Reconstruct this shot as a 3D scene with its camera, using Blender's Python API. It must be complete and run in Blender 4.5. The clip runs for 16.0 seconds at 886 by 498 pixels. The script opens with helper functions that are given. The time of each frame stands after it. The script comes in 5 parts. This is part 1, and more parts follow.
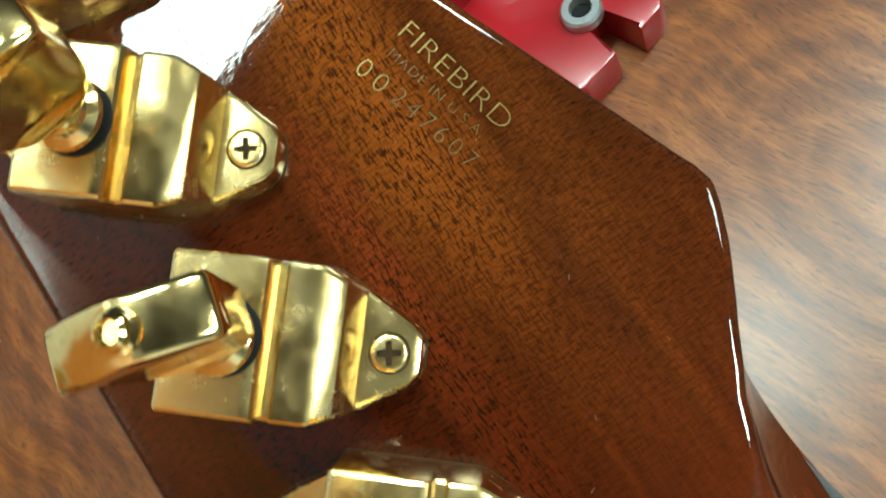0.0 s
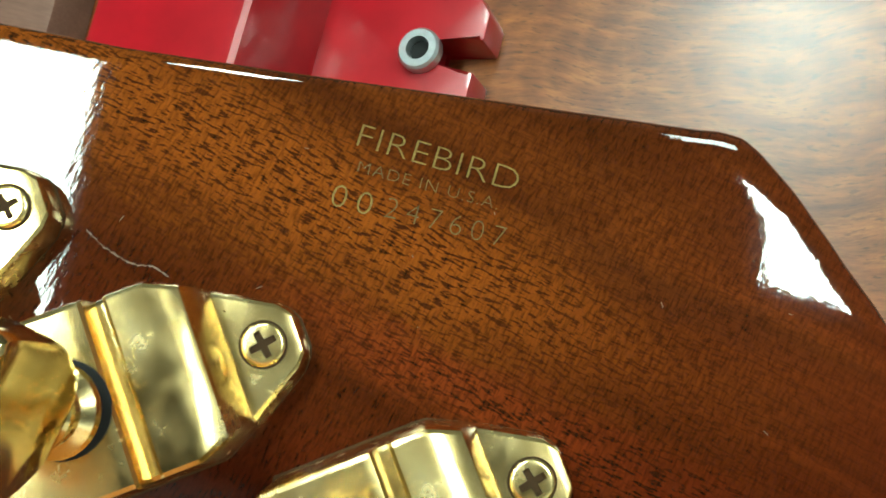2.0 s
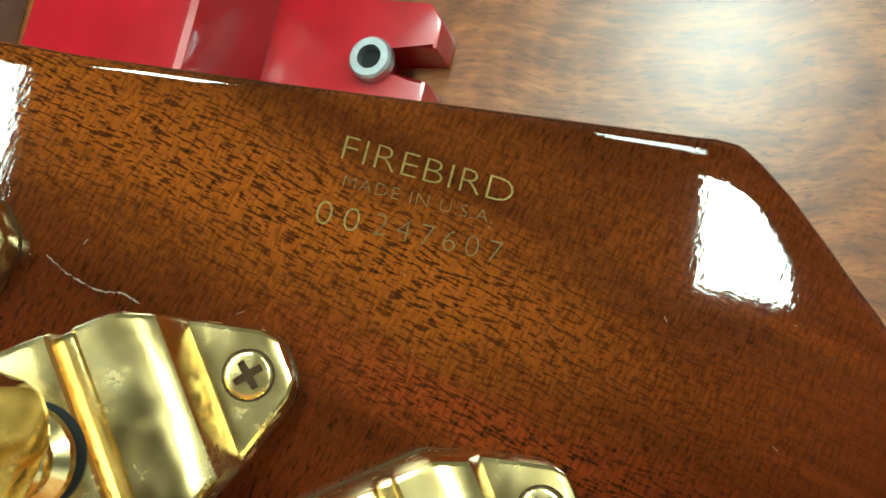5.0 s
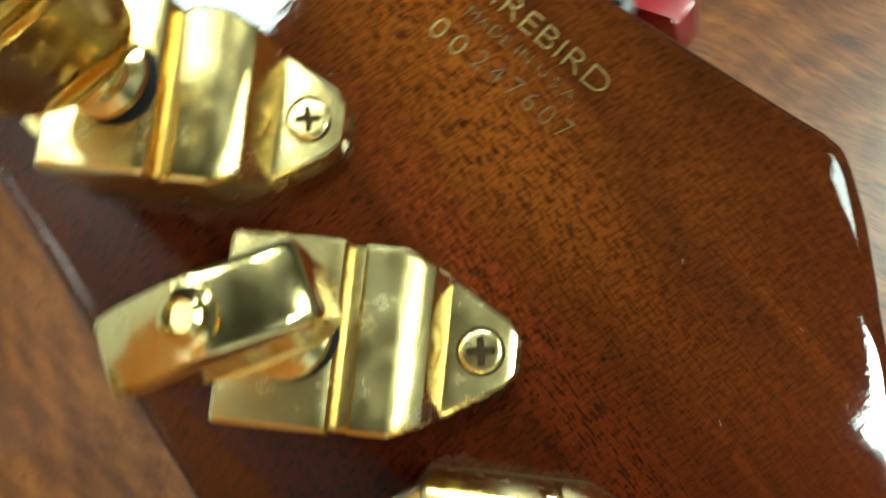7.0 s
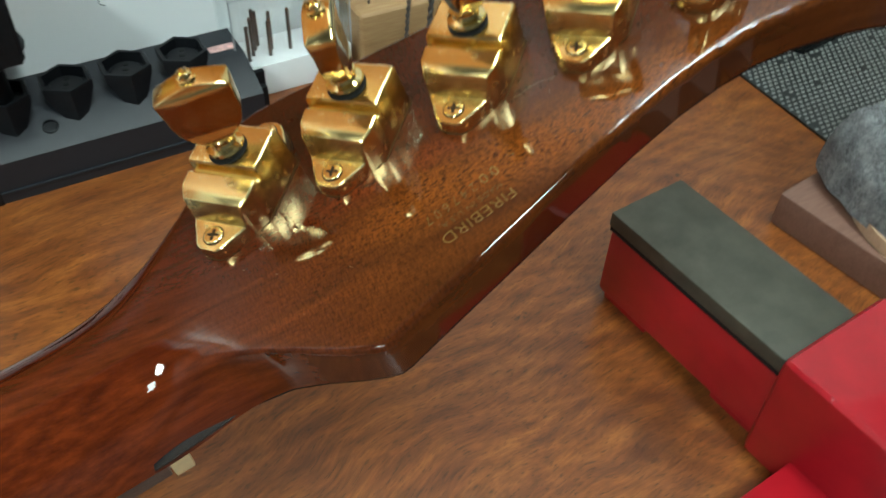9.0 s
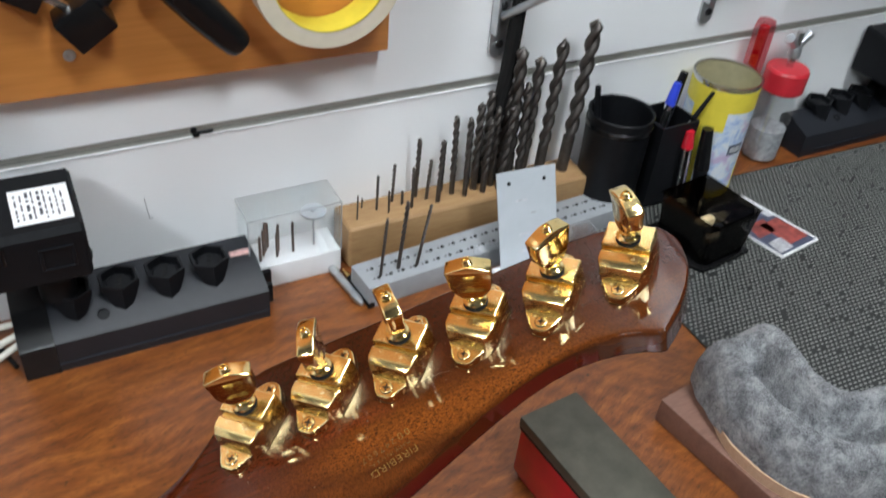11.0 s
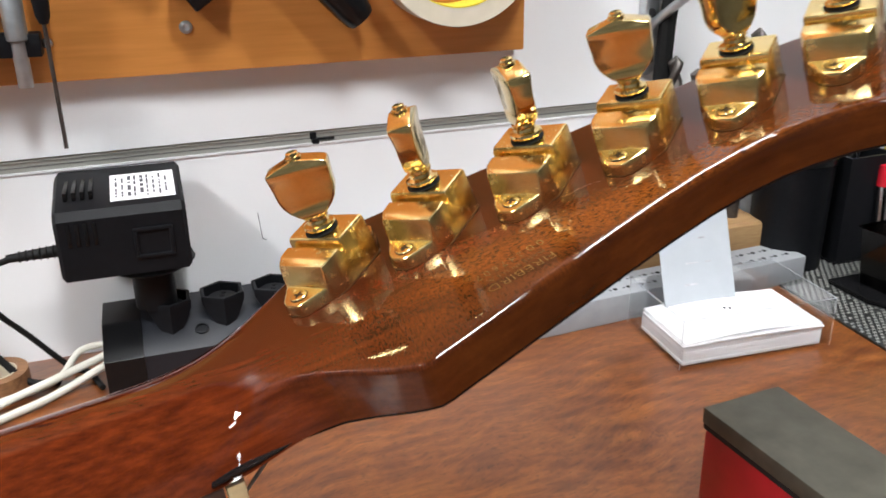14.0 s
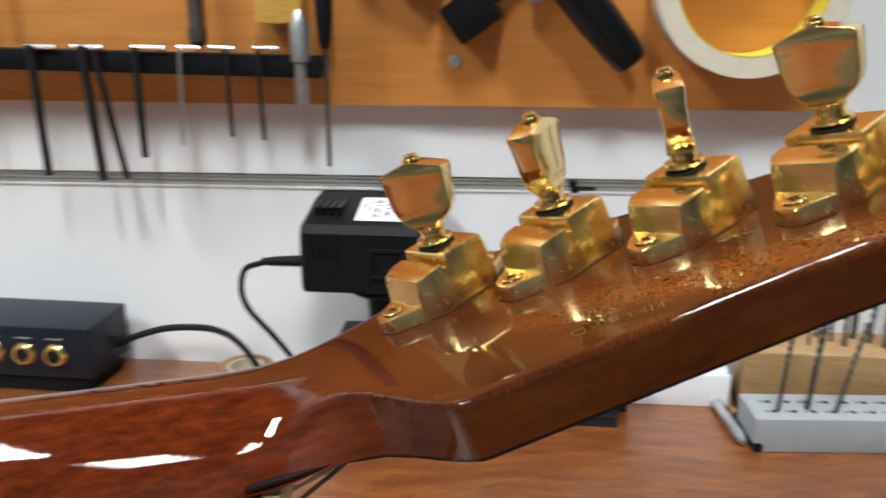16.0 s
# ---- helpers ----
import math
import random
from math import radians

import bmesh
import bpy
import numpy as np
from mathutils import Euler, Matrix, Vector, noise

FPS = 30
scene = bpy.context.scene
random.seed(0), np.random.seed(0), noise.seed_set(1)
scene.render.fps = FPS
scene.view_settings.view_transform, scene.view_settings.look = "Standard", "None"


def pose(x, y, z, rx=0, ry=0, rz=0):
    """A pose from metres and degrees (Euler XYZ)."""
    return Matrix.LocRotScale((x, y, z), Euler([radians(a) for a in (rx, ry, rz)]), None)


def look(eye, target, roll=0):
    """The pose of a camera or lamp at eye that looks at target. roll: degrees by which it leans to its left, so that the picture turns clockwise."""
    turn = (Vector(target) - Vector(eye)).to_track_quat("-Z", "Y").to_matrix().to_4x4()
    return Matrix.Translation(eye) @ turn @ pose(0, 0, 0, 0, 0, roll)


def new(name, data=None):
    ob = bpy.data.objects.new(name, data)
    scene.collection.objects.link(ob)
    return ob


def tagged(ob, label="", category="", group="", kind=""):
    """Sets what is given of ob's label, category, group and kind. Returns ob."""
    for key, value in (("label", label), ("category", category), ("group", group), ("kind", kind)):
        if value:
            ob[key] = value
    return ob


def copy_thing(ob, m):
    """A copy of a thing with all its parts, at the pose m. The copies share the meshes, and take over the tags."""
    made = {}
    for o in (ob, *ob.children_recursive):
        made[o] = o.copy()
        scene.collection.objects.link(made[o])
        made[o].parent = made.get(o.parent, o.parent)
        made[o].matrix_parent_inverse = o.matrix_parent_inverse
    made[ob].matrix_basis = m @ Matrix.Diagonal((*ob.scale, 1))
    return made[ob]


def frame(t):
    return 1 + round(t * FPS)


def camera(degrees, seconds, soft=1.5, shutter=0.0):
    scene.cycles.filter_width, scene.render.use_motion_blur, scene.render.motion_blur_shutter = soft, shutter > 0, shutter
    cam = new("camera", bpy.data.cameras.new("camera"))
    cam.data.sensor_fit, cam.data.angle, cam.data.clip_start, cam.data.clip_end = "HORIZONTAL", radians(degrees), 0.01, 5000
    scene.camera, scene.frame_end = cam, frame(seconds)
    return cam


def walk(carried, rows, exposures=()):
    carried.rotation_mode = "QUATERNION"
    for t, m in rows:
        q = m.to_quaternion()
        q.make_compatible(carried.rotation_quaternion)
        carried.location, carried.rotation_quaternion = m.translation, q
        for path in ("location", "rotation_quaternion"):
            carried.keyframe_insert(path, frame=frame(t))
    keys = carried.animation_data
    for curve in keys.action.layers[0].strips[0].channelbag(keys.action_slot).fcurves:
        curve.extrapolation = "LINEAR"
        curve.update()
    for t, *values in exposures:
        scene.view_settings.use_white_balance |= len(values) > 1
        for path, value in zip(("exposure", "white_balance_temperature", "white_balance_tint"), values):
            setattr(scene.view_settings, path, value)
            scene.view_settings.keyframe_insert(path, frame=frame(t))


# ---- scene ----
cam = camera(54.0, 16.0, 1.6, 0.5)
PATH = [
    (0, (-0.017, -0.023, 0.264), (0.927, 0.083, -1.496), -48.2),
    (0.5, (-0.007, -0.023, 0.264), (0.889, 0.036, -1.523), -55.0),
    (1, (0.0, -0.023, 0.267), (0.868, -0.023, -1.535), -60.7),
    (1.5, (0.003, -0.017, 0.264), (0.847, -0.081, -1.548), -62.2),
    (2, (0.009, -0.016, 0.259), (0.804, -0.170, -1.570), -59.6),
    (2.5, (0.013, -0.014, 0.253), (0.763, -0.211, -1.591), -57.1),
    (3, (0.016, -0.016, 0.252), (0.751, -0.238, -1.595), -56.7),
    (3.5, (0.018, -0.017, 0.253), (0.722, -0.232, -1.607), -56.2),
    (6, (0.014, -0.014, 0.258), (0.69, -0.252, -1.609), -51.1),
    (6.5, (0.009, -0.013, 0.259), (0.732, -0.214, -1.595), -47.4),
    (6.8, (0.002, -0.010, 0.258), (0.840, -0.109, -1.555), -46.2),
    (7, (-0.006, -0.010, 0.253), (0.964, 0.038, -1.495), -45.9),
    (7.2, (-0.011, -0.012, 0.256), (1.022, 0.068, -1.455), -36.8),
    (7.5, (-0.025, -0.020, 0.260), (1.125, 0.256, -1.353), -23.0),
    (7.8, (-0.041, -0.044, 0.261), (1.100, 0.675, -1.216), -14.5),
    (8, (-0.044, -0.058, 0.262), (1.041, 0.798, -1.184), -6.2),
    (8.2, (-0.039, -0.084, 0.258), (0.909, 1.008, -1.124), -5.2),
    (10.3, (-0.02, -0.197, 0.431), (0.59, 1.03, -1.026), 5.7),
    (10.5, (-0.023, -0.204, 0.44), (0.616, 1.046, -0.984), 6.0),
    (11, (-0.038, -0.219, 0.431), (0.729, 1.155, -0.803), 6.0),
    (11.5, (-0.056, -0.23, 0.386), (0.799, 1.256, -0.643), 4.8),
    (12, (-0.067, -0.236, 0.345), (0.783, 1.337, -0.55), 2.9),
    (12.5, (-0.065, -0.245, 0.316), (0.721, 1.41, -0.484), 1.5),
    (13, (-0.051, -0.255, 0.292), (0.619, 1.462, -0.484), 0.8),
    (13.5, (-0.033, -0.257, 0.276), (0.522, 1.504, -0.493), -0.1),
    (14, (-0.025, -0.225, 0.256), (0.513, 1.549, -0.493), -0.9),
    (14.5, (-0.022, -0.203, 0.235), (0.53, 1.601, -0.431), 0.2),
    (15, (-0.014, -0.203, 0.224), (0.426, 1.656, -0.367), 1.6),
    (15.5, (0.019, -0.203, 0.229), (0.139, 1.708, -0.347), 1.0),
    (15.7, (0.025, -0.203, 0.229), (0.033, 1.715, -0.338), 0.8),
    (16, (0.04, -0.205, 0.232), (-0.207, 1.693, -0.346), -0.0),
]
walk(cam, [(t, look(eye, target, roll)) for t, eye, target, roll in PATH], [(0, -0.33, 6300, -15), (1.5, -0.30, 6400, -17), (2.5, -0.26, 6450, -18), (3.2, -0.18, 6450, -19), (6.0, -0.20, 6400, -22), (6.5, -0.32, 6350, -23), (8.0, -0.47, 6150, -20), (10.5, -0.35, 6250, 8), (11.0, -0.42, 6300, 9), (11.5, -0.38, 6300, 10), (12, -0.06, 6400, 11), (12.5, -0.06, 6450, 11), (13, 0.02, 6600, 12), (14.5, 0.05, 6650, 13), (15.2, 0.03, 6600, 12), (16, -0.12, 6500, 8)])

# ---------------------------------------------------------------- world and lights
world = bpy.data.worlds.new("room_world")
scene.world = world
world.use_nodes = True
world.node_tree.nodes["Background"].inputs[0].default_value = (0.8, 0.85, 0.9, 1)
world.node_tree.nodes["Background"].inputs[1].default_value = 0.05
LAMP_GLOW = 64.0         # ceiling panel over the bench
LAMP_GLOW_ROOM = 92.0   # those further into the room
LAMP_GLOW_SIDE = 160.0   # the one at the side
LAMP_GLOW_REAR = 34.0    # a dimmer one further back
scene.view_settings.exposure = 0.0


# ---------------------------------------------------------------- materials
def material(name):
    m = bpy.data.materials.new(name)
    m.use_nodes = True
    return m, m.node_tree.nodes, m.node_tree.links, m.node_tree.nodes["Principled BSDF"]


def set_in(b, **kw):
    for k, val in kw.items():
        b.inputs[k.replace("_", " ")].default_value = val


def coords(nt, scale=(1, 1, 1), rot=(0, 0, 0), kind="Object"):
    tc = nt.nodes.new("ShaderNodeTexCoord")
    mp = nt.nodes.new("ShaderNodeMapping")
    mp.inputs["Scale"].default_value = scale
    mp.inputs["Rotation"].default_value = [radians(a) for a in rot]
    nt.links.new(tc.outputs[kind], mp.inputs["Vector"])
    return mp.outputs["Vector"]


def noise_tex(nt, vec, scale, detail=4, rough=0.55, distort=0.0):
    n = nt.nodes.new("ShaderNodeTexNoise")
    n.inputs["Scale"].default_value = scale
    n.inputs["Detail"].default_value = detail
    n.inputs["Roughness"].default_value = rough
    n.inputs["Distortion"].default_value = distort
    nt.links.new(vec, n.inputs["Vector"])
    return n.outputs["Fac"]


def ramp(nt, fac, stops):
    r = nt.nodes.new("ShaderNodeValToRGB")
    el = r.color_ramp.elements
    while len(el) < len(stops):
        el.new(0.5)
    for e, (p, c) in zip(el, stops):
        e.position, e.color = p, (*c, 1) if len(c) == 3 else c
    nt.links.new(fac, r.inputs["Fac"])
    return r.outputs["Color"]


def mix(nt, fac, a, b, mode="MIX"):
    m = nt.nodes.new("ShaderNodeMix")
    m.data_type, m.blend_type = "RGBA", mode
    for sock, val in ((m.inputs[0], fac), (m.inputs[6], a), (m.inputs[7], b)):
        if isinstance(val, (int, float)):
            sock.default_value = val
        elif isinstance(val, tuple):
            sock.default_value = (*val, 1)
        else:
            nt.links.new(val, sock)
    return m.outputs[2]


def bump(nt, height, strength, dist, b, slot="Normal"):
    n = nt.nodes.new("ShaderNodeBump")
    n.inputs["Strength"].default_value = strength
    n.inputs["Distance"].default_value = dist
    nt.links.new(height, n.inputs["Height"])
    nt.links.new(n.outputs["Normal"], b.inputs[slot])


def plain(name, col, rough=0.5, metal=0.0, var=0.12, scale=60, bump_h=0.0, bump_d=0.0005, **kw):
    """A surface of one colour with fine mottling and a little relief."""
    m, nodes, links, b = material(name)
    nt = m.node_tree
    v = coords(nt)
    n = noise_tex(nt, v, scale, 5)
    n2 = noise_tex(nt, v, scale * 0.13, 3)
    dark = tuple(c * (1 - var) for c in col)
    lite = tuple(min(1, c * (1 + var)) for c in col)
    c1 = ramp(nt, n, [(0.3, dark), (0.7, lite)])
    c2 = mix(nt, 0.35, c1, ramp(nt, n2, [(0.35, dark), (0.65, lite)]))
    links.new(c2, b.inputs["Base Color"])
    set_in(b, Roughness=rough, Metallic=metal, **kw)
    if bump_h:
        bump(nt, n, bump_h, bump_d, b)
    return m


def math_node(nt, op, a, b=0.0):
    n = nt.nodes.new("ShaderNodeMath")
    n.operation = op
    n.use_clamp = op == "SMOOTH_MIN"
    for s_, val in zip(n.inputs, (a, b)):
        if isinstance(val, (int, float)):
            s_.default_value = val
        else:
            nt.links.new(val, s_)
    return n.outputs[0]


def clamp(nt, x):
    c = nt.nodes.new("ShaderNodeClamp")
    nt.links.new(x, c.inputs[0])
    return c.outputs[0]


def dot_coord(nt, out, axis, origin):
    """Distance along an axis from an origin, in metres."""
    d = nt.nodes.new("ShaderNodeVectorMath")
    d.operation = "DOT_PRODUCT"
    nt.links.new(out, d.inputs[0])
    d.inputs[1].default_value = axis
    return math_node(nt, "SUBTRACT", d.outputs["Value"], sum(p * q for p, q in zip(axis, origin)))


def stretch(nt, u, v, w, scale):
    c = nt.nodes.new("ShaderNodeCombineXYZ")
    for s_, val, k in zip(c.inputs, (u, v, w), scale):
        nt.links.new(math_node(nt, "MULTIPLY", val, k), s_)
    return c.outputs[0]


def bell(nt, x, centre, half, flat=0.35):
    """One at the centre, falling to nothing a half width away."""
    d = math_node(nt, "DIVIDE", math_node(nt, "ABSOLUTE", math_node(nt, "SUBTRACT", x, centre)), half)
    return clamp(nt, math_node(nt, "DIVIDE", math_node(nt, "SUBTRACT", 1.0, d), 1.0 - flat))


def rise(nt, x, a, b):
    """From nothing at a to one at b."""
    return clamp(nt, math_node(nt, "DIVIDE", math_node(nt, "SUBTRACT", x, a), b - a))


def lacquered_mahogany():
    m, nodes, links, b = material("lacquered_mahogany")
    nt = m.node_tree
    v3 = coords(nt)
    tc = nt.nodes.new("ShaderNodeTexCoord")
    o = tc.outputs["Object"]
    org = (0.00206, 0.00037, 0.14844)
    u = dot_coord(nt, o, (0.92867, -0.12413, 0.34953), org)
    v = dot_coord(nt, o, (0.09286, 0.99018, 0.10446), org)
    w = dot_coord(nt, o, (-0.35906, -0.06455, 0.93108), org)
    # the grain wavers a little
    sway = noise_tex(nt, stretch(nt, u, v, w, (16, 30, 30)), 1.0, 3, 0.5)
    vs = math_node(nt, "ADD", v, math_node(nt, "MULTIPLY", math_node(nt, "SUBTRACT", sway, 0.5), 0.005))
    on_back = rise(nt, w, -0.0030, -0.0010)
    head = math_node(nt, "MULTIPLY", rise(nt, u, -0.020, 0.020), on_back)
    # broad bands along the grain
    band = noise_tex(nt, stretch(nt, u, vs, w, (7, 120, 120)), 1.0, 4, 0.6)
    cloud = noise_tex(nt, v3, 34, 4, 0.55, 0.6)
    base = ramp(nt, mix(nt, 0.35, band, cloud), [(0.36, (0.032, 0.0086, 0.0026)), (0.50, (0.056, 0.0152, 0.0038)), (0.64, (0.088, 0.0245, 0.0054))])
    # one flamed orange streak down the headstock, fanning out near the volute
    flame = noise_tex(nt, stretch(nt, u, vs, w, (90, 330, 330)), 1.0, 4, 0.62)
    edge = math_node(nt, "ADD", vs, math_node(nt, "MULTIPLY", math_node(nt, "SUBTRACT", flame, 0.5), 0.010))
    streak = math_node(nt, "MULTIPLY", bell(nt, edge, -0.0160, 0.0122, 0.22), rise(nt, u, 0.012, 0.050))
    streak = math_node(nt, "MULTIPLY", streak, rise(nt, u, 0.165, 0.125))
    fan = math_node(nt, "MULTIPLY", bell(nt, edge, -0.0165, 0.020, 0.30), math_node(nt, "MULTIPLY", rise(nt, u, -0.004, 0.012), rise(nt, u, 0.062, 0.036)))
    lower = math_node(nt, "MULTIPLY", bell(nt, edge, -0.0040, 0.0050, 0.2), rise(nt, u, 0.075, 0.050))
    warm = math_node(nt, "MULTIPLY", math_node(nt, "MAXIMUM", streak, math_node(nt, "MULTIPLY", fan, 0.24)), on_back)
    base = mix(nt, math_node(nt, "MULTIPLY", warm, 0.86), base, (0.176, 0.0520, 0.0088))
    base = mix(nt, math_node(nt, "MULTIPLY", math_node(nt, "MULTIPLY", lower, 0.75), on_back), base, (0.140, 0.0300, 0.0085))
    # a dark smoky line next to the edge
    smoke = math_node(nt, "MULTIPLY", bell(nt, edge, -0.0255, 0.0034, 0.1), math_node(nt, "MULTIPLY", rise(nt, u, 0.004, 0.018), rise(nt, u, 0.046, 0.028)))
    base = mix(nt, math_node(nt, "MULTIPLY", math_node(nt, "MULTIPLY", smoke, on_back), 0.6), base, (0.040, 0.0135, 0.0050))
    # deeper red stain on the neck; under the tuners their shade painted in too
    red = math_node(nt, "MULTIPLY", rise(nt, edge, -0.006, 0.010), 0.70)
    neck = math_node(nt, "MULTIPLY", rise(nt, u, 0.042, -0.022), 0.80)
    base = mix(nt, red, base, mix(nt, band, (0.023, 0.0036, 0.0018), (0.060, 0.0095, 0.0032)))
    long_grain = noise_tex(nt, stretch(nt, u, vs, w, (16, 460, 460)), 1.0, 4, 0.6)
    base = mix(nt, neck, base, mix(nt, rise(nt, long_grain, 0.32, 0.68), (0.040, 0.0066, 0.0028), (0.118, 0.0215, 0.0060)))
    # open pores: short dark dashes along the grain, thick in the streak
    dash = noise_tex(nt, stretch(nt, u, vs, w, (600, 2600, 2600)), 1.0, 2, 0.45)
    big = noise_tex(nt, stretch(nt, u, vs, w, (380, 1600, 1600)), 1.0, 1, 0.4)
    pores = math_node(nt, "MAXIMUM", rise(nt, dash, 0.475, 0.395), rise(nt, big, 0.375, 0.315))
    thick = clamp(nt, math_node(nt, "ADD", math_node(nt, "MAXIMUM", math_node(nt, "MULTIPLY", warm, 0.56), math_node(nt, "MULTIPLY", math_node(nt, "MULTIPLY", lower, on_back), 0.5)), math_node(nt, "ADD", math_node(nt, "MULTIPLY", head, 0.32), 0.04)))
    pores = math_node(nt, "MULTIPLY", pores, thick)
    base = mix(nt, pores, base, (0.030, 0.0090, 0.0032))
    # fine ray crackle across the grain
    ray = noise_tex(nt, stretch(nt, u, v, w, (2300, 560, 560)), 1.0, 3, 0.6, 0.5)
    crack = ramp(nt, ray, [(0.36, (0.38, 0.36, 0.34)), (0.50, (0.96, 0.96, 0.96)), (0.64, (1.30, 1.28, 1.22))])
    base = mix(nt, math_node(nt, "ADD", math_node(nt, "MULTIPLY", head, 0.54), 0.08), base, crack, "MULTIPLY")
    # dimming of the back next to the volute painted in, darker and redder
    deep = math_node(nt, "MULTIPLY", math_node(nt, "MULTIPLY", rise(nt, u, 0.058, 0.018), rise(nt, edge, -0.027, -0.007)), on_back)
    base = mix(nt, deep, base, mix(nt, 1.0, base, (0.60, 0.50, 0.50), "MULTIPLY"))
    # the amber lacquer warms it all
    base = mix(nt, 1.0, base, (1.10, 0.99, 0.89), "MULTIPLY")
    links.new(base, b.inputs["Base Color"])
    set_in(b, Roughness=0.6, Coat_Weight=1.0, Coat_Roughness=0.03, Coat_IOR=1.48, Specular_IOR_Level=0.0)
    # the lacquer sinks a little into pores and rays
    peel = noise_tex(nt, coords(nt, (900, 380, 900)), 1.0, 2, 0.5)
    sink = mix(nt, 0.30, peel, mix(nt, 0.5, dash, ray))
    bump(nt, sink, 0.052, 0.00018, b, "Coat Normal")
    return m


def bench_wood():
    m, nodes, links, b = material("bench_wood")
    nt = m.node_tree
    # slowly swirling coordinates
    raw = coords(nt)
    swirl = nt.nodes.new("ShaderNodeTexNoise")
    swirl.inputs["Scale"].default_value = 6.0
    swirl.inputs["Detail"].default_value = 3
    links.new(raw, swirl.inputs["Vector"])
    push = nt.nodes.new("ShaderNodeVectorMath")
    push.operation = "MULTIPLY_ADD"
    links.new(swirl.outputs["Color"], push.inputs[0])
    push.inputs[1].default_value = (0.07, 0.07, 0)
    links.new(raw, push.inputs[2])
    turn = nt.nodes.new("ShaderNodeMapping")
    turn.inputs["Rotation"].default_value = (0, 0, radians(-12))
    links.new(push.outputs["Vector"], turn.inputs["Vector"])
    sep = nt.nodes.new("ShaderNodeSeparateXYZ")
    links.new(turn.outputs["Vector"], sep.inputs[0])
    gx, gy, gz = sep.outputs[0], sep.outputs[1], sep.outputs[2]
    rings = nt.nodes.new("ShaderNodeTexWave")
    rings.wave_type = "RINGS"
    rings.rings_direction = "Z"
    rings.inputs["Scale"].default_value = 17
    rings.inputs["Distortion"].default_value = 5
    rings.inputs["Detail"].default_value = 2
    rings.inputs["Detail Scale"].default_value = 0.7
    place = nt.nodes.new("ShaderNodeMapping")
    place.inputs["Location"].default_value = (-0.041, 0.155, 0)
    nt.links.new(coords(nt, (1.0, 1.3, 1)), place.inputs["Vector"])
    nt.links.new(place.outputs["Vector"], rings.inputs["Vector"])
    wave = noise_tex(nt, stretch(nt, gx, gy, gz, (9, 26, 9)), 1.0, 6, 0.66)
    fig = mix(nt, 0.20, wave, rings.outputs["Fac"])
    base = ramp(nt, fig, [(0.30, (0.0907, 0.0251, 0.0079)), (0.44, (0.1620, 0.0465, 0.0114)), (0.56, (0.2430, 0.0800, 0.0189)), (0.70, (0.1458, 0.0418, 0.0106))])
    band = noise_tex(nt, stretch(nt, gx, gy, gz, (22, 130, 22)), 1.0, 5, 0.68)
    base = mix(nt, 0.50, base, ramp(nt, band, [(0.36, (0.0756, 0.0209, 0.0079)), (0.50, (0.1998, 0.0595, 0.0128)), (0.64, (0.3564, 0.1256, 0.0264))]))
    fine = noise_tex(nt, stretch(nt, gx, gy, gz, (150, 720, 150)), 1.0, 4, 0.65)
    base = mix(nt, 0.55, base, ramp(nt, fine, [(0.34, (0.50, 0.45, 0.41)), (0.50, (0.95, 0.95, 0.95)), (0.66, (1.24, 1.20, 1.12))]), "MULTIPLY")
    fleck = noise_tex(nt, stretch(nt, gx, gy, gz, (190, 820, 190)), 1.0, 2, 0.5)
    base = mix(nt, math_node(nt, "MULTIPLY", rise(nt, fleck, 0.42, 0.32), 0.50), base, (0.022, 0.008, 0.004))
    stain = noise_tex(nt, coords(nt), 9, 5, 0.6)
    base = mix(nt, math_node(nt, "MULTIPLY", rise(nt, stain, 0.58, 0.72), 0.5), base, (0.050, 0.017, 0.007))
    # a few small dark dents
    spot = noise_tex(nt, coords(nt), 62, 3, 0.6)
    base = mix(nt, math_node(nt, "MULTIPLY", rise(nt, spot, 0.70, 0.76), 0.8), base, (0.020, 0.008, 0.005))
    links.new(base, b.inputs["Base Color"])
    links.new(ramp(nt, stain, [(0.3, (0.34, 0.34, 0.34)), (0.7, (0.5, 0.5, 0.5))]), b.inputs["Roughness"])
    set_in(b, Coat_Weight=1.0, Coat_Roughness=0.29, Specular_IOR_Level=0.1)
    bump(nt, fine, 0.12, 0.0004, b)
    return m


def wood(name, dark, lite, scale=(8, 80, 80), rough=0.5, coat=0.0):
    m, nodes, links, b = material(name)
    nt = m.node_tree
    g = noise_tex(nt, coords(nt, scale), 1.0, 5, 0.6, 0.8)
    f = noise_tex(nt, coords(nt, tuple(s * 9 for s in scale)), 1.0, 3)
    c = mix(nt, 0.4, ramp(nt, g, [(0.3, dark), (0.7, lite)]), ramp(nt, f, [(0.35, dark), (0.65, lite)]))
    links.new(c, b.inputs["Base Color"])
    set_in(b, Roughness=rough, Coat_Weight=coat, Coat_Roughness=0.2)
    bump(nt, f, 0.15, 0.0003, b)
    return m


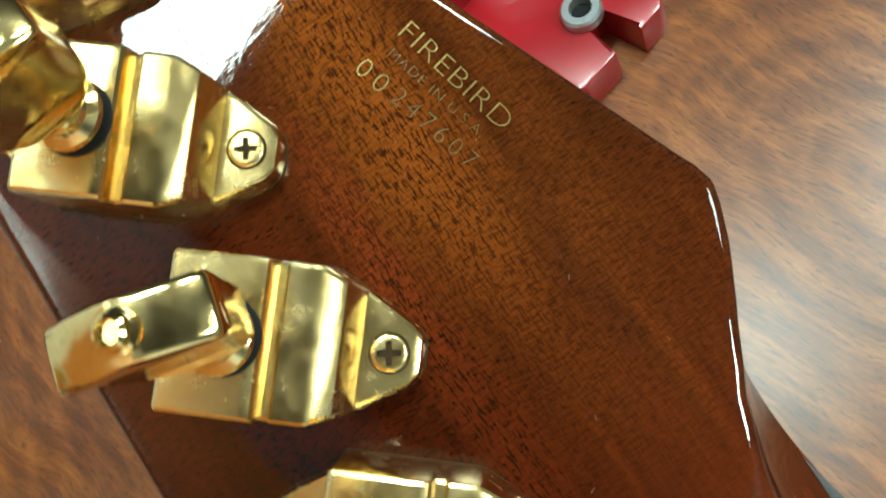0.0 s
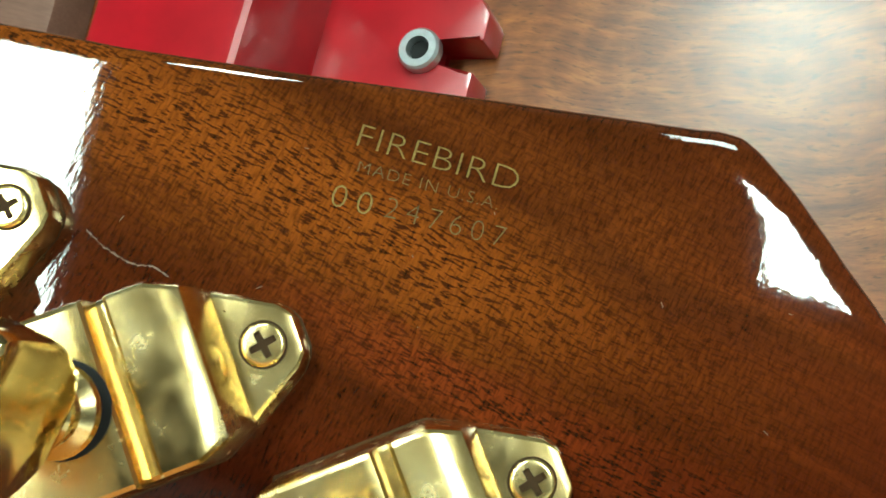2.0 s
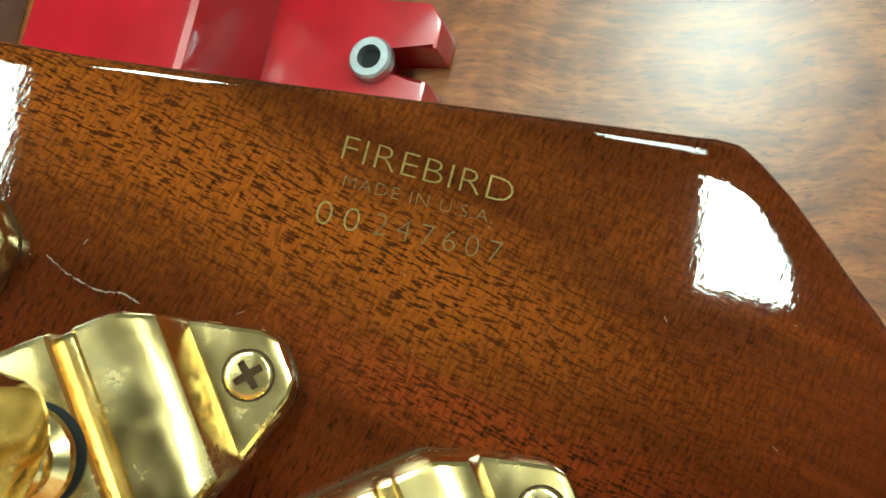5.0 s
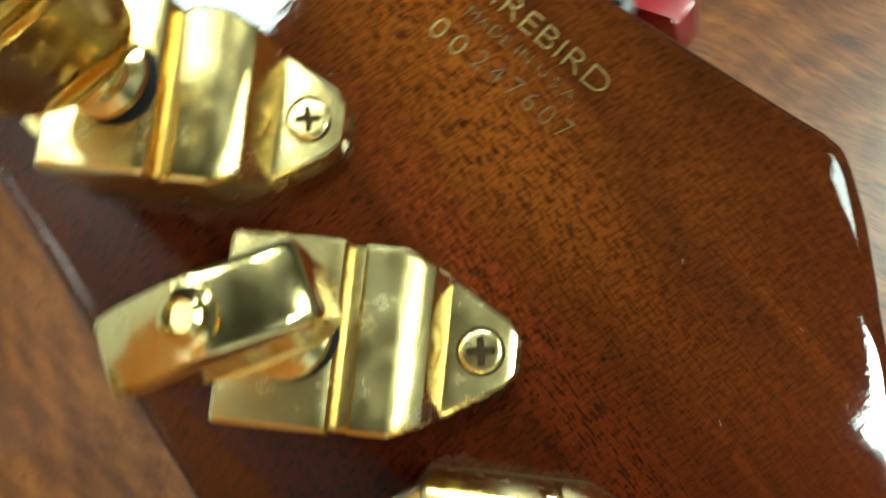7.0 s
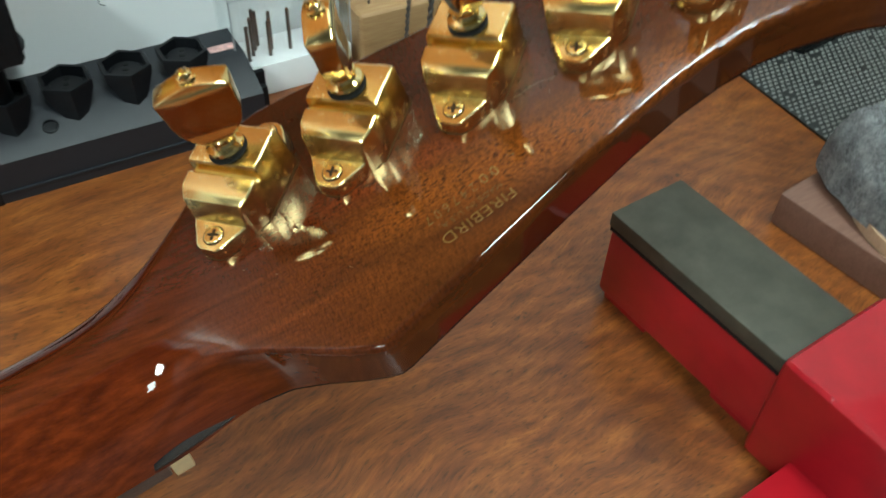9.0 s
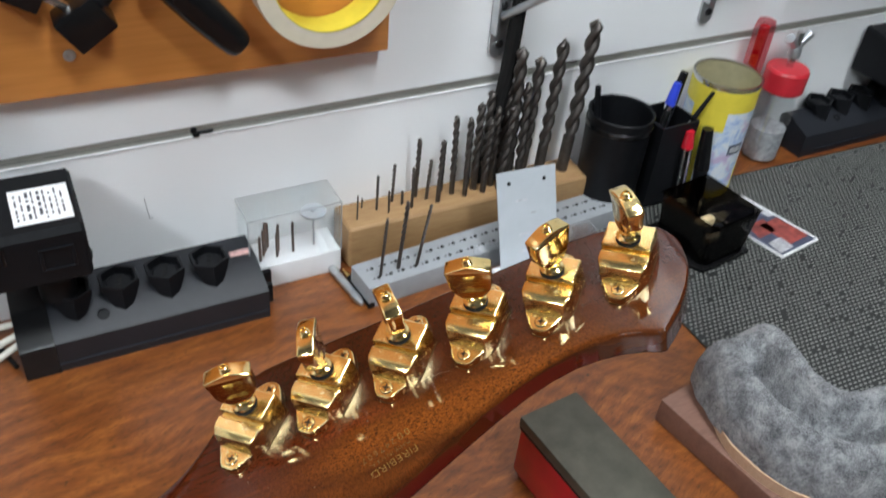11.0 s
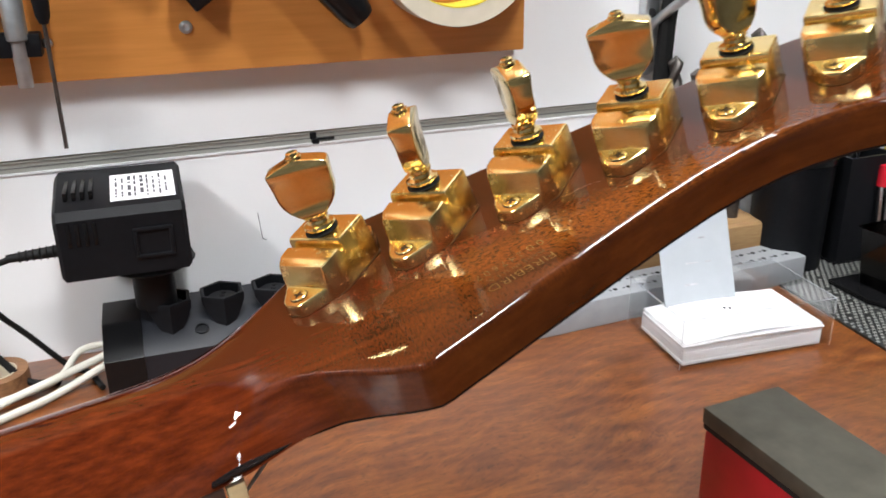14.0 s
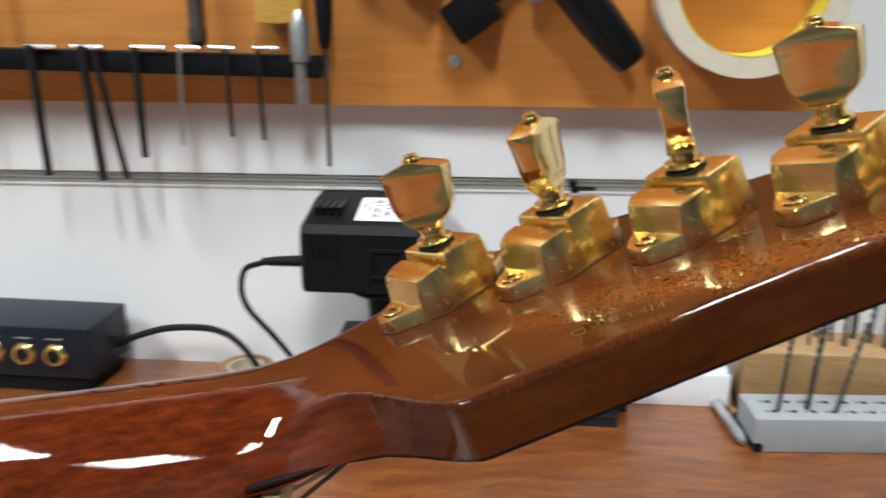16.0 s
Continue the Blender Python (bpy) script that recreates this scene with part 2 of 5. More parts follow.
def gold(name, low, high):
    m, nodes, links, b = material(name)
    nt = m.node_tree
    v = coords(nt)
    big = noise_tex(nt, v, 160, 4, 0.6)
    grain = noise_tex(nt, v, 2600, 3, 0.6)
    wear = noise_tex(nt, v, 420, 5, 0.7)
    c = ramp(nt, big, [(0.3, (0.80, 0.57, 0.22)), (0.55, (0.88, 0.68, 0.31)), (0.75, (0.89, 0.73, 0.40))])
    c = mix(nt, ramp(nt, wear, [(0.62, (0, 0, 0)), (0.72, (0.4, 0.4, 0.4))]), c, (0.36, 0.23, 0.085))
    c = mix(nt, ramp(nt, grain, [(0.30, (0.5, 0.5, 0.5)), (0.42, (0, 0, 0))]), c, (0.45, 0.29, 0.10))
    links.new(c, b.inputs["Base Color"])
    links.new(ramp(nt, mix(nt, 0.5, big, wear), [(0.35, (low, low, low)), (0.65, (high, high, high))]), b.inputs["Roughness"])
    set_in(b, Metallic=1.0)
    bump(nt, mix(nt, 0.35, big, grain), 0.045, 0.00014, b)
    return m


def glass(name, col=(1, 1, 1), rough=0.03, alpha=0.25):
    m, nodes, links, b = material(name)
    set_in(b, Base_Color=(*col, 1), Roughness=rough, Transmission_Weight=1.0, IOR=1.25)
    out = nodes["Material Output"]
    tr = nodes.new("ShaderNodeBsdfTransparent")
    tr.inputs[0].default_value = (*col, 1)
    mx = nodes.new("ShaderNodeMixShader")
    mx.inputs[0].default_value = alpha
    gl = nodes.new("ShaderNodeBsdfGlossy")
    gl.inputs["Roughness"].default_value = rough
    links.new(tr.outputs[0], mx.inputs[1])
    links.new(gl.outputs[0], mx.inputs[2])
    links.new(mx.outputs[0], out.inputs["Surface"])
    return m


def felt_cloth():
    m, nodes, links, b = material("grey_felt")
    nt = m.node_tree
    v = coords(nt)
    n1 = noise_tex(nt, v, 620, 5, 0.75, 1.5)
    n2 = noise_tex(nt, v, 70, 4, 0.7)
    f = mix(nt, 0.45, n1, n2)
    c = ramp(nt, f, [(0.40, (0.035, 0.037, 0.042)), (0.49, (0.19, 0.198, 0.212)), (0.60, (0.50, 0.51, 0.525))])
    links.new(c, b.inputs["Base Color"])
    set_in(b, Roughness=1.0, Sheen_Weight=0.4, Specular_IOR_Level=0.1)
    bump(nt, n1, 1.0, 0.002, b)
    return m


def mottled_print():
    """White paper print with faded blue and violet blots."""
    m, nodes, links, b = material("faded_print")
    nt = m.node_tree
    n = noise_tex(nt, coords(nt), 70, 4, 0.6, 1.0)
    k = noise_tex(nt, coords(nt), 45, 3, 0.6)
    c = ramp(nt, n, [(0.40, (0.66, 0.70, 0.74)), (0.52, (0.50, 0.60, 0.74)), (0.60, (0.30, 0.42, 0.66)), (0.68, (0.62, 0.66, 0.72))])
    c = mix(nt, rise(nt, k, 0.58, 0.66), c, (0.50, 0.40, 0.58))
    links.new(c, b.inputs["Base Color"])
    set_in(b, Roughness=0.45)
    return m


MAT = {}
# near-black stand-in for the shade in screw crosses, seams and gaps
MAT["gold_deep"] = plain("painted_recess_shade", (0.040, 0.021, 0.008), 0.7, 0.0, Specular_IOR_Level=0.15)
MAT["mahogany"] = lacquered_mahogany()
MAT["bench"] = bench_wood()
MAT["gold"] = gold("gold_plating", 0.16, 0.30)
MAT["gold_bright"] = gold("polished_gold_plating", 0.08, 0.19)
MAT["white_wall"] = plain("white_laminate", (0.88, 0.89, 0.90), 0.35, 0, 0.03, 6, 0.04, 0.001)
MAT["plaster"] = plain("wall_paint", (0.13, 0.130, 0.128), 0.8, 0, 0.04, 8, 0.1)
MAT["ceiling"] = plain("ceiling_paint", (0.13, 0.13, 0.13), 0.9, 0, 0.05, 8)
MAT["floor"] = plain("floor_tile", (0.12, 0.118, 0.115), 0.5, 0, 0.1, 4, 0.05)
MAT["groove"] = plain("aluminium_channel", (0.30, 0.295, 0.265), 0.6, 0.1, 0.1, 30, 0.05)
MAT["channel_line"] = plain("dark_channel_line", (0.13, 0.127, 0.115), 0.6)
MAT["board"] = wood("tool_board_wood", (0.56, 0.215, 0.042), (0.74, 0.310, 0.078), (2, 30, 30), 0.4, 0.3)
MAT["pine"] = wood("drill_block_wood", (0.26, 0.140, 0.058), (0.40, 0.25, 0.115), (10, 90, 90), 0.6)
MAT["cradle"] = wood("cradle_wood", (0.13, 0.065, 0.046), (0.21, 0.110, 0.080), (12, 90, 90), 0.55)
MAT["ply"] = wood("pale_plywood", (0.42, 0.27, 0.17), (0.58, 0.40, 0.27), (12, 90, 90), 0.6)
MAT["black"] = plain("black_plastic", (0.0065, 0.007, 0.0085), 0.46, 0, 0.25, 300, 0.08, 0.0002, Specular_IOR_Level=0.18)
MAT["black_gloss"] = plain("black_gloss_plastic", (0.006, 0.006, 0.0065), 0.24, 0, 0.2, 120, 0.04, 0.0002, Specular_IOR_Level=0.3)
MAT["rubber"] = plain("black_rubber", (0.009, 0.009, 0.009), 0.65, 0, 0.2, 300, 0.1, 0.0002, Specular_IOR_Level=0.2)
MAT["strip"] = plain("dark_grey_plastic", (0.0085, 0.0100, 0.0145), 0.52, 0, 0.15, 200, 0.1, 0.0002)
MAT["red"] = plain("red_enamel", (0.33, 0.005, 0.013), 0.30, 0, 0.18, 70, 0.25, 0.0006, Coat_Weight=0.4)
MAT["steel"] = plain("ground_steel", (0.076, 0.072, 0.055), 0.5, 0.4, 0.30, 90, 0.08, 0.0003)
MAT["zinc"] = plain("zinc_steel", (0.55, 0.58, 0.60), 0.35, 0.9, 0.15, 200, 0.05, 0.0003)
MAT["chrome"] = plain("bright_steel", (0.70, 0.70, 0.70), 0.2, 1.0, 0.08, 200)
MAT["hss"] = plain("dark_drill_steel", (0.12, 0.108, 0.10), 0.45, 0.9, 0.25, 250, 0.05, 0.0002)
MAT["grey_plastic"] = plain("grey_plastic", (0.30, 0.315, 0.33), 0.5, 0, 0.08, 120, 0.05, 0.0003)
MAT["white_plastic"] = plain("white_plastic", (0.78, 0.79, 0.80), 0.45, 0, 0.04, 80)
MAT["paper"] = plain("white_card", (0.84, 0.84, 0.85), 0.7, 0, 0.02, 90)
MAT["ink"] = plain("grey_ink", (0.07, 0.07, 0.08), 0.7)
MAT["tape"] = plain("masking_tape", (0.66, 0.60, 0.47), 0.65, 0, 0.06, 120, 0.1, 0.0003)
MAT["yellow"] = plain("yellow_card", (0.75, 0.62, 0.06), 0.5, 0, 0.08, 120)
MAT["cream"] = plain("cream_binding", (0.66, 0.52, 0.30), 0.4, 0, 0.1, 200)
MAT["bone"] = plain("bone_nut", (0.72, 0.60, 0.34), 0.4, 0, 0.1, 300)
MAT["rosewood"] = wood("rosewood", (0.025, 0.012, 0.008), (0.06, 0.028, 0.017), (20, 200, 200), 0.4)
MAT["wire"] = plain("wound_string", (0.45, 0.42, 0.38), 0.3, 1.0)
MAT["felt"] = felt_cloth()
MAT["acrylic"] = glass("clear_acrylic", (0.965, 0.975, 0.975), 0.03, 0.085)
MAT["acrylic_hazy"] = glass("scuffed_acrylic", (0.95, 0.96, 0.965), 0.10, 0.12)
MAT["acrylic_edge"] = plain("acrylic_edge", (0.46, 0.49, 0.51), 0.25)
MAT["red_glass"] = glass("clear_red_plastic", (0.86, 0.42, 0.45), 0.06, 0.14)
MAT["smoke"] = glass("smoked_acrylic", (0.24, 0.22, 0.20), 0.08, 0.06)
MAT["gilt"] = plain("gilt_stamping", (0.22, 0.155, 0.045), 0.30, 0.65, 0.45, 1500, Coat_Weight=1.0, Coat_Roughness=0.03)
MAT["gilt_faint"] = plain("worn_gilt_stamping", (0.115, 0.076, 0.022), 0.35, 0.5, 0.6, 1500, Coat_Weight=1.0, Coat_Roughness=0.03)
MAT["white_cable"] = plain("white_cable", (0.66, 0.64, 0.56), 0.5)
MAT["amp"] = plain("blue_black_panel", (0.0105, 0.0125, 0.021), 0.42, 0, 0.2, 150, 0.05, Specular_IOR_Level=0.25)
MAT["brass"] = plain("brass_jack", (0.80, 0.58, 0.22), 0.25, 1.0)
MAT["blue"] = plain("blue_plastic", (0.03, 0.06, 0.55), 0.3)
MAT["red_clear"] = plain("red_plastic", (0.55, 0.015, 0.03), 0.2, 0, 0.1, 80, Coat_Weight=0.5)
MAT["red_lid"] = plain("red_lid_plastic", (0.52, 0.022, 0.035), 0.35, 0, 0.1, 120)
MAT["mat"] = plain("woven_rubber", (0.018, 0.019, 0.0185), 0.40, 0, 0.3, 400, 0.1, 0.0003)
MAT["weave"] = plain("pale_rubber_weave", (0.21, 0.215, 0.20), 0.38, 0, 0.18, 300)
MAT["navy"] = plain("dark_print", (0.05, 0.06, 0.10), 0.5, 0, 0.4, 150)
MAT["scarlet"] = plain("red_print", (0.27, 0.055, 0.045), 0.5, 0, 0.6, 160)
MAT["pale_blue"] = mottled_print()
MAT["pale_grey"] = plain("pale_grey_print", (0.45, 0.45, 0.47), 0.5, 0, 0.5, 250)
MAT["pale_card"] = plain("pale_painted_metal", (0.42, 0.45, 0.48), 0.55, 0, 0.06, 60)
MAT["can_lining"] = plain("lacquered_tin", (0.50, 0.46, 0.29), 0.45, 0.3, 0.15, 90)
MAT["yellow_wood"] = wood("yellow_wood", (0.55, 0.29, 0.05), (0.72, 0.44, 0.10), (12, 90, 90), 0.5)
MAT["black_steel"] = plain("blackened_steel", (0.030, 0.028, 0.030), 0.45, 0.6, 0.2, 250)
MAT["scuff"] = plain("pale_scuff", (0.14, 0.088, 0.060), 0.5, 0, 0.4, 900)
MAT["pink"] = plain("faded_sticker", (0.55, 0.33, 0.31), 0.6, 0, 0.6, 300)
MAT["worn_wood"] = wood("worn_brown_wood", (0.12, 0.05, 0.02), (0.36, 0.18, 0.08), (10, 60, 60), 0.6)
for key, glow in (("diffuser", LAMP_GLOW), ("room_diffuser", LAMP_GLOW_ROOM), ("side_diffuser", LAMP_GLOW_SIDE), ("rear_diffuser", LAMP_GLOW_REAR)):
    m_, n_, l_, b_ = material("lit_" + key)
    set_in(b_, Base_Color=(0.9, 0.9, 0.9, 1), Emission_Color=(0.93, 0.975, 1.0, 1), Emission_Strength=glow)
    MAT[key] = m_


# ---------------------------------------------------------------- mesh helpers
def finish(bm, crease=32):
    bm.normal_update()
    for f in bm.faces:
        f.smooth = True
    for e in bm.edges:
        if len(e.link_faces) == 2 and e.calc_face_angle(0) > radians(crease):
            e.smooth = False


def part(name, bm, mat, parent=None, label="", crease=32):
    bmesh.ops.recalc_face_normals(bm, faces=bm.faces)
    finish(bm, crease)
    me = bpy.data.meshes.new(name)
    bm.to_mesh(me)
    bm.free()
    mats = mat if isinstance(mat, (list, tuple)) else [mat]
    for k in mats:
        me.materials.append(MAT[k])
    ob = new(name, me)
    if parent is not None:
        ob.parent = parent
    if label:
        ob["label"] = label
    return ob


def thing(name, label, category, m=None, group="", kind=""):
    ob = new(name)
    ob.empty_display_size = 0.01
    if m is not None:
        ob.matrix_world = m
    return tagged(ob, label, category, group, kind)


def add_box(bm, lo, hi, bev=0.0, m=None, seg=2):
    r = bmesh.ops.create_cube(bm, size=1.0)
    vs = r["verts"]
    c = [(a + b) / 2 for a, b in zip(lo, hi)]
    s = [abs(b - a) for a, b in zip(lo, hi)]
    for v_ in vs:
        v_.co = Vector((v_.co.x * s[0] + c[0], v_.co.y * s[1] + c[1], v_.co.z * s[2] + c[2]))
    if bev:
        es = list({e for v_ in vs for e in v_.link_edges})
        r = bmesh.ops.bevel(bm, geom=es, offset=bev, segments=seg, affect="EDGES", profile=0.6)
        vs = list({v_ for f in r["faces"] for v_ in f.verts} | {v_ for v_ in vs if v_.is_valid})
    if m is not None:
        bmesh.ops.transform(bm, matrix=m, verts=vs)
    return bm


def box(lo, hi, bev=0.0, m=None, seg=2):
    return add_box(bmesh.new(), lo, hi, bev, m, seg)


def add_loft(bm, rings, cap=True, closed=True):
    rows = [[bm.verts.new(p) for p in ring] for ring in rings]
    n = len(rows[0])
    for a, b in zip(rows, rows[1:]):
        for i in range(n if closed else n - 1):
            j = (i + 1) % n
            bm.faces.new((a[i], a[j], b[j], b[i]))
    if cap:
        bm.faces.new(rows[0][::-1])
        bm.faces.new(rows[-1])
    return bm


def add_lathe(bm, prof, seg=24, m=None, cap=True):
    """prof: (radius, height) pairs turned about z."""
    rings = []
    for r, z in prof:
        ring = []
        for i in range(seg):
            a = 2 * math.pi * i / seg
            p = Vector((r * math.cos(a), r * math.sin(a), z))
            ring.append(m @ p if m is not None else p)
        rings.append(ring)
    return add_loft(bm, rings, cap)


def lathe(prof, seg=24, m=None, cap=True):
    return add_lathe(bmesh.new(), prof, seg, m, cap)


def rod(a, b, r, r2=None, seg=12):
    return add_rod(bmesh.new(), a, b, r, r2, seg)


def add_rod(bm, a, b, r, r2=None, seg=12):
    a, b = Vector(a), Vector(b)
    q = (b - a).to_track_quat("Z", "Y").to_matrix().to_4x4()
    m = Matrix.Translation(a) @ q
    return add_lathe(bm, [(r, 0), (r if r2 is None else r2, (b - a).length)], seg, m)


def add_tube(bm, pts, r, seg=10, sub=8):
    """A round cable through the points, smoothed."""
    P = [Vector(p) for p in pts]
    P = [2 * P[0] - P[1]] + P + [2 * P[-1] - P[-2]]
    path = []
    for i in range(1, len(P) - 2):
        for k in range(sub):
            t = k / sub
            p0, p1, p2, p3 = P[i - 1], P[i], P[i + 1], P[i + 2]
            path.append(0.5 * ((2 * p1) + (p2 - p0) * t + (2 * p0 - 5 * p1 + 4 * p2 - p3) * t * t + (3 * p1 - p0 - 3 * p2 + p3) * t ** 3))
    path.append(P[-2])
    rings = []
    for i, p in enumerate(path):
        d = (path[min(i + 1, len(path) - 1)] - path[max(i - 1, 0)]).normalized()
        q = d.to_track_quat("Z", "Y").to_matrix()
        rings.append([p + q @ Vector((r * math.cos(2 * math.pi * k / seg), r * math.sin(2 * math.pi * k / seg), 0)) for k in range(seg)])
    return add_loft(bm, rings)


def tube(pts, r, seg=10, sub=8):
    return add_tube(bmesh.new(), pts, r, seg, sub)


def prism(outline, z0, z1, bev=0.0, seg=2):
    """An upright block over a plan outline."""
    bm = bmesh.new()
    add_loft(bm, [[(x, y, z0) for x, y in outline], [(x, y, z1) for x, y in outline]])
    if bev:
        es = [e for e in bm.edges]
        bmesh.ops.bevel(bm, geom=es, offset=bev, segments=seg, affect="EDGES", profile=0.6)
    return bm


def lerp_table(tab, x):
    if x <= tab[0][0]:
        return tab[0][1]
    for (x0, y0), (x1, y1) in zip(tab, tab[1:]):
        if x <= x1:
            return y0 + (y1 - y0) * (x - x0) / (x1 - x0)
    return tab[-1][1]


def smooth(a, b, x):
    t = max(0.0, min(1.0, (x - a) / (b - a)))
    return t * t * (3 - 2 * t)


def wall_y(x):
    return 0.294 + 0.034 * x


WALL_TURN = math.degrees(math.atan(0.034))


# ---------------------------------------------------------------- room
XL, XR, YB, ZF, ZC = -3.2, 3.2, -3.4, -0.90, 2.62


def panel(name, z0, z1, y_off, thick, mat):
    """A long sheet of the wall behind the bench; z0 and z1 are (at x=0, slope)."""
    bm = bmesh.new()
    q = []
    for x in (XL, XR):
        y = wall_y(x) + y_off
        q.append([(x, y, z0[0] + z0[1] * x), (x, y, z1[0] + z1[1] * x), (x, y + thick, z1[0] + z1[1] * x), (x, y + thick, z0[0] + z0[1] * x)])
    add_loft(bm, q)
    return part(name, bm, mat)


tagged(panel("wall_panel_lower", (ZF, 0), (0.1170, 0.004), 0, 0.02, "white_wall"), "white laminated wall panel behind the bench", "wall", kind="structure")
tagged(panel("wall_panel_upper", (0.1250, 0.004), (1.24, 0), 0.0, 0.02, "white_wall"), "white laminated wall panel above the channel", "wall", kind="structure")
tagged(panel("wall_north", (1.24, 0), (ZC, 0), 0.004, 0.05, "plaster"), "plain painted wall above the laminated panel", "wall", kind="structure")
tagged(panel("wall_channel", (0.1170, 0.004), (0.1250, 0.004), 0.0016, 0.012, "groove"), "grey metal channel running along the wall", "trim", kind="structure")
tagged(panel("wall_channel_lip", (0.1163, 0.004), (0.1176, 0.004), -0.0008, 0.0008, "white_plastic"), "thin pale lip under the wall channel", "trim", kind="structure")
for bead_z, bead_r, bead_mat in ((0.1232, 0.0009, "groove"), (0.1200, 0.0005, "channel_line")):
    bead = part("wall_channel_bead", rod((XL, wall_y(XL) + 0.0017, bead_z + 0.004 * XL), (XR, wall_y(XR) + 0.0017, bead_z + 0.004 * XR), bead_r, seg=8), bead_mat)
    tagged(bead, "thin line along the wall channel", "trim", kind="structure")
bm = box((0.0500, wall_y(0.05) - 0.0009, 0.1166), (0.0545, wall_y(0.05) + 0.004, 0.1200), 0.0006)
add_box(bm, (0.0490, wall_y(0.05) - 0.0005, 0.1196), (0.0530, wall_y(0.05) + 0.004, 0.1240), 0.0006, None, 1)
add_box(bm, (0.0530, wall_y(0.05) - 0.0005, 0.1190), (0.0640, wall_y(0.05) + 0.004, 0.1204), 0.0004, None, 1)
seam = part("wall_seam", bm, "black")
tagged(seam, "dark joint in the wall channel", "trim", kind="structure")
tagged(part("wall_back", box((XL, YB - 0.1, ZF), (XR, YB, ZC)), "plaster"), "plain painted wall", "wall", kind="structure")
tagged(part("wall_west", box((XL - 0.1, YB, ZF), (XL, 0.4, ZC)), "plaster"), "plain painted wall", "wall", kind="structure")
tagged(part("wall_east", box((XR, YB, ZF), (XR + 0.1, 0.4, ZC)), "plaster"), "plain painted wall", "wall", kind="structure")
tagged(part("floor", box((XL, YB, ZF - 0.1), (XR, 0.4, ZF)), "floor"), "plain grey floor", "floor", kind="structure")
tagged(part("ceiling", box((XL, YB, ZC), (XR, 0.4, ZC + 0.1)), "ceiling"), "plain grey ceiling", "ceiling", kind="structure")


def ceiling_light(cx, cy, sx, sy, turn, tube="diffuser"):
    t = thing("ceiling_light", "white ceiling lamp panel, lit", "ceiling light", pose(cx, cy, ZC, 0, 0, turn), "ceiling lamps")
    fr = bmesh.new()
    for lo, hi in (((-sx / 2 - 0.02, -sy / 2 - 0.02, -0.05), (-sx / 2, sy / 2 + 0.02, 0)), ((sx / 2, -sy / 2 - 0.02, -0.05), (sx / 2 + 0.02, sy / 2 + 0.02, 0)),
                   ((-sx / 2, -sy / 2 - 0.02, -0.05), (sx / 2, -sy / 2, 0)), ((-sx / 2, sy / 2, -0.05), (sx / 2, sy / 2 + 0.02, 0))):
        add_box(fr, lo, hi)
    part("frame", fr, "white_plastic", t)
    part("diffuser", box((-sx / 2, -sy / 2, -0.04), (sx / 2, sy / 2, -0.03)), tube, t, "glowing white diffuser")


ceiling_light(0.415, -0.27, 0.27, 0.84, 12)
ceiling_light(-2.13, -1.25, 0.44, 0.54, 12, "side_diffuser")
ceiling_light(0.30, -1.60, 0.30, 0.84, 12, "room_diffuser")
ceiling_light(-1.55, -2.10, 0.42, 0.56, 12, "rear_diffuser")

# bench
bench = thing("workbench", "reddish brown varnished wooden workbench top", "workbench", pose(0, 0, 0))
part("tabletop", box((-1.5, -0.42, -0.04), (1.9, 0.345, 0), 0.002), "bench", bench)
for x in (-1.4, 1.8):
    for y in (-0.36, 0.2):
        part("leg", box((x - 0.04, y - 0.04, ZF), (x + 0.04, y + 0.04, -0.04), 0.004), "bench", bench)

# ---------------------------------------------------------------- guitar
U = Vector((0.92867, -0.12413, 0.34953)).normalized()      # along the headstock, towards its tip
W = Vector((-0.35906, -0.06455, 0.93108))                  # out of its back
W = (W - U * W.dot(U)).normalized()
V = W.cross(U)
O = Vector((0.00206, 0.00037, 0.14844))
FACE = Matrix(((U.x, V.x, W.x, O.x), (U.y, V.y, W.y, O.y), (U.z, V.z, W.z, O.z), (0, 0, 0, 1)))
HEAD_T = 0.0135                                            # headstock thickness

LOW = [(-0.060, -0.0400), (-0.036, -0.0400), (-0.022, -0.0380), (-0.010, -0.0360), (0.002, -0.0370), (0.010, -0.0398), (0.0185, -0.0436), (0.0240, -0.0456),
       (0.0256, -0.0460), (0.0270, -0.0463), (0.0285, -0.0460), (0.0300, -0.0457), (0.0320, -0.0449), (0.036, -0.0435), (0.040, -0.0421), (0.060, -0.0351), (0.080, -0.0280), (0.100, -0.0212), (0.115, -0.0169), (0.127, -0.0146), (0.138, -0.0136),
       (0.148, -0.0143), (0.158, -0.0163), (0.166, -0.0192), (0.1715, -0.0222), (0.1738, -0.0225), (0.1770, -0.0204), (0.1835, -0.0157), (0.1904, -0.0085),
       (0.1955, -0.0015), (0.1985, 0.0050), (0.2000, 0.0110), (0.2004, 0.0155)]
HIGH = [(-0.060, 0.0030), (-0.036, 0.0030), (-0.026, 0.0045), (-0.016, 0.0090), (-0.006, 0.0172), (0.002, 0.0265), (0.007, 0.0322), (0.013, 0.0358), (0.020, 0.0373), (0.030, 0.0377),
        (0.060, 0.0371), (0.080, 0.0367), (0.098, 0.0368), (0.139, 0.0362), (0.160, 0.0358), (0.172, 0.0345), (0.182, 0.0322), (0.190, 0.0285), (0.1955, 0.0245), (0.1985, 0.0208), (0.2000, 0.0180), (0.2004, 0.0158)]

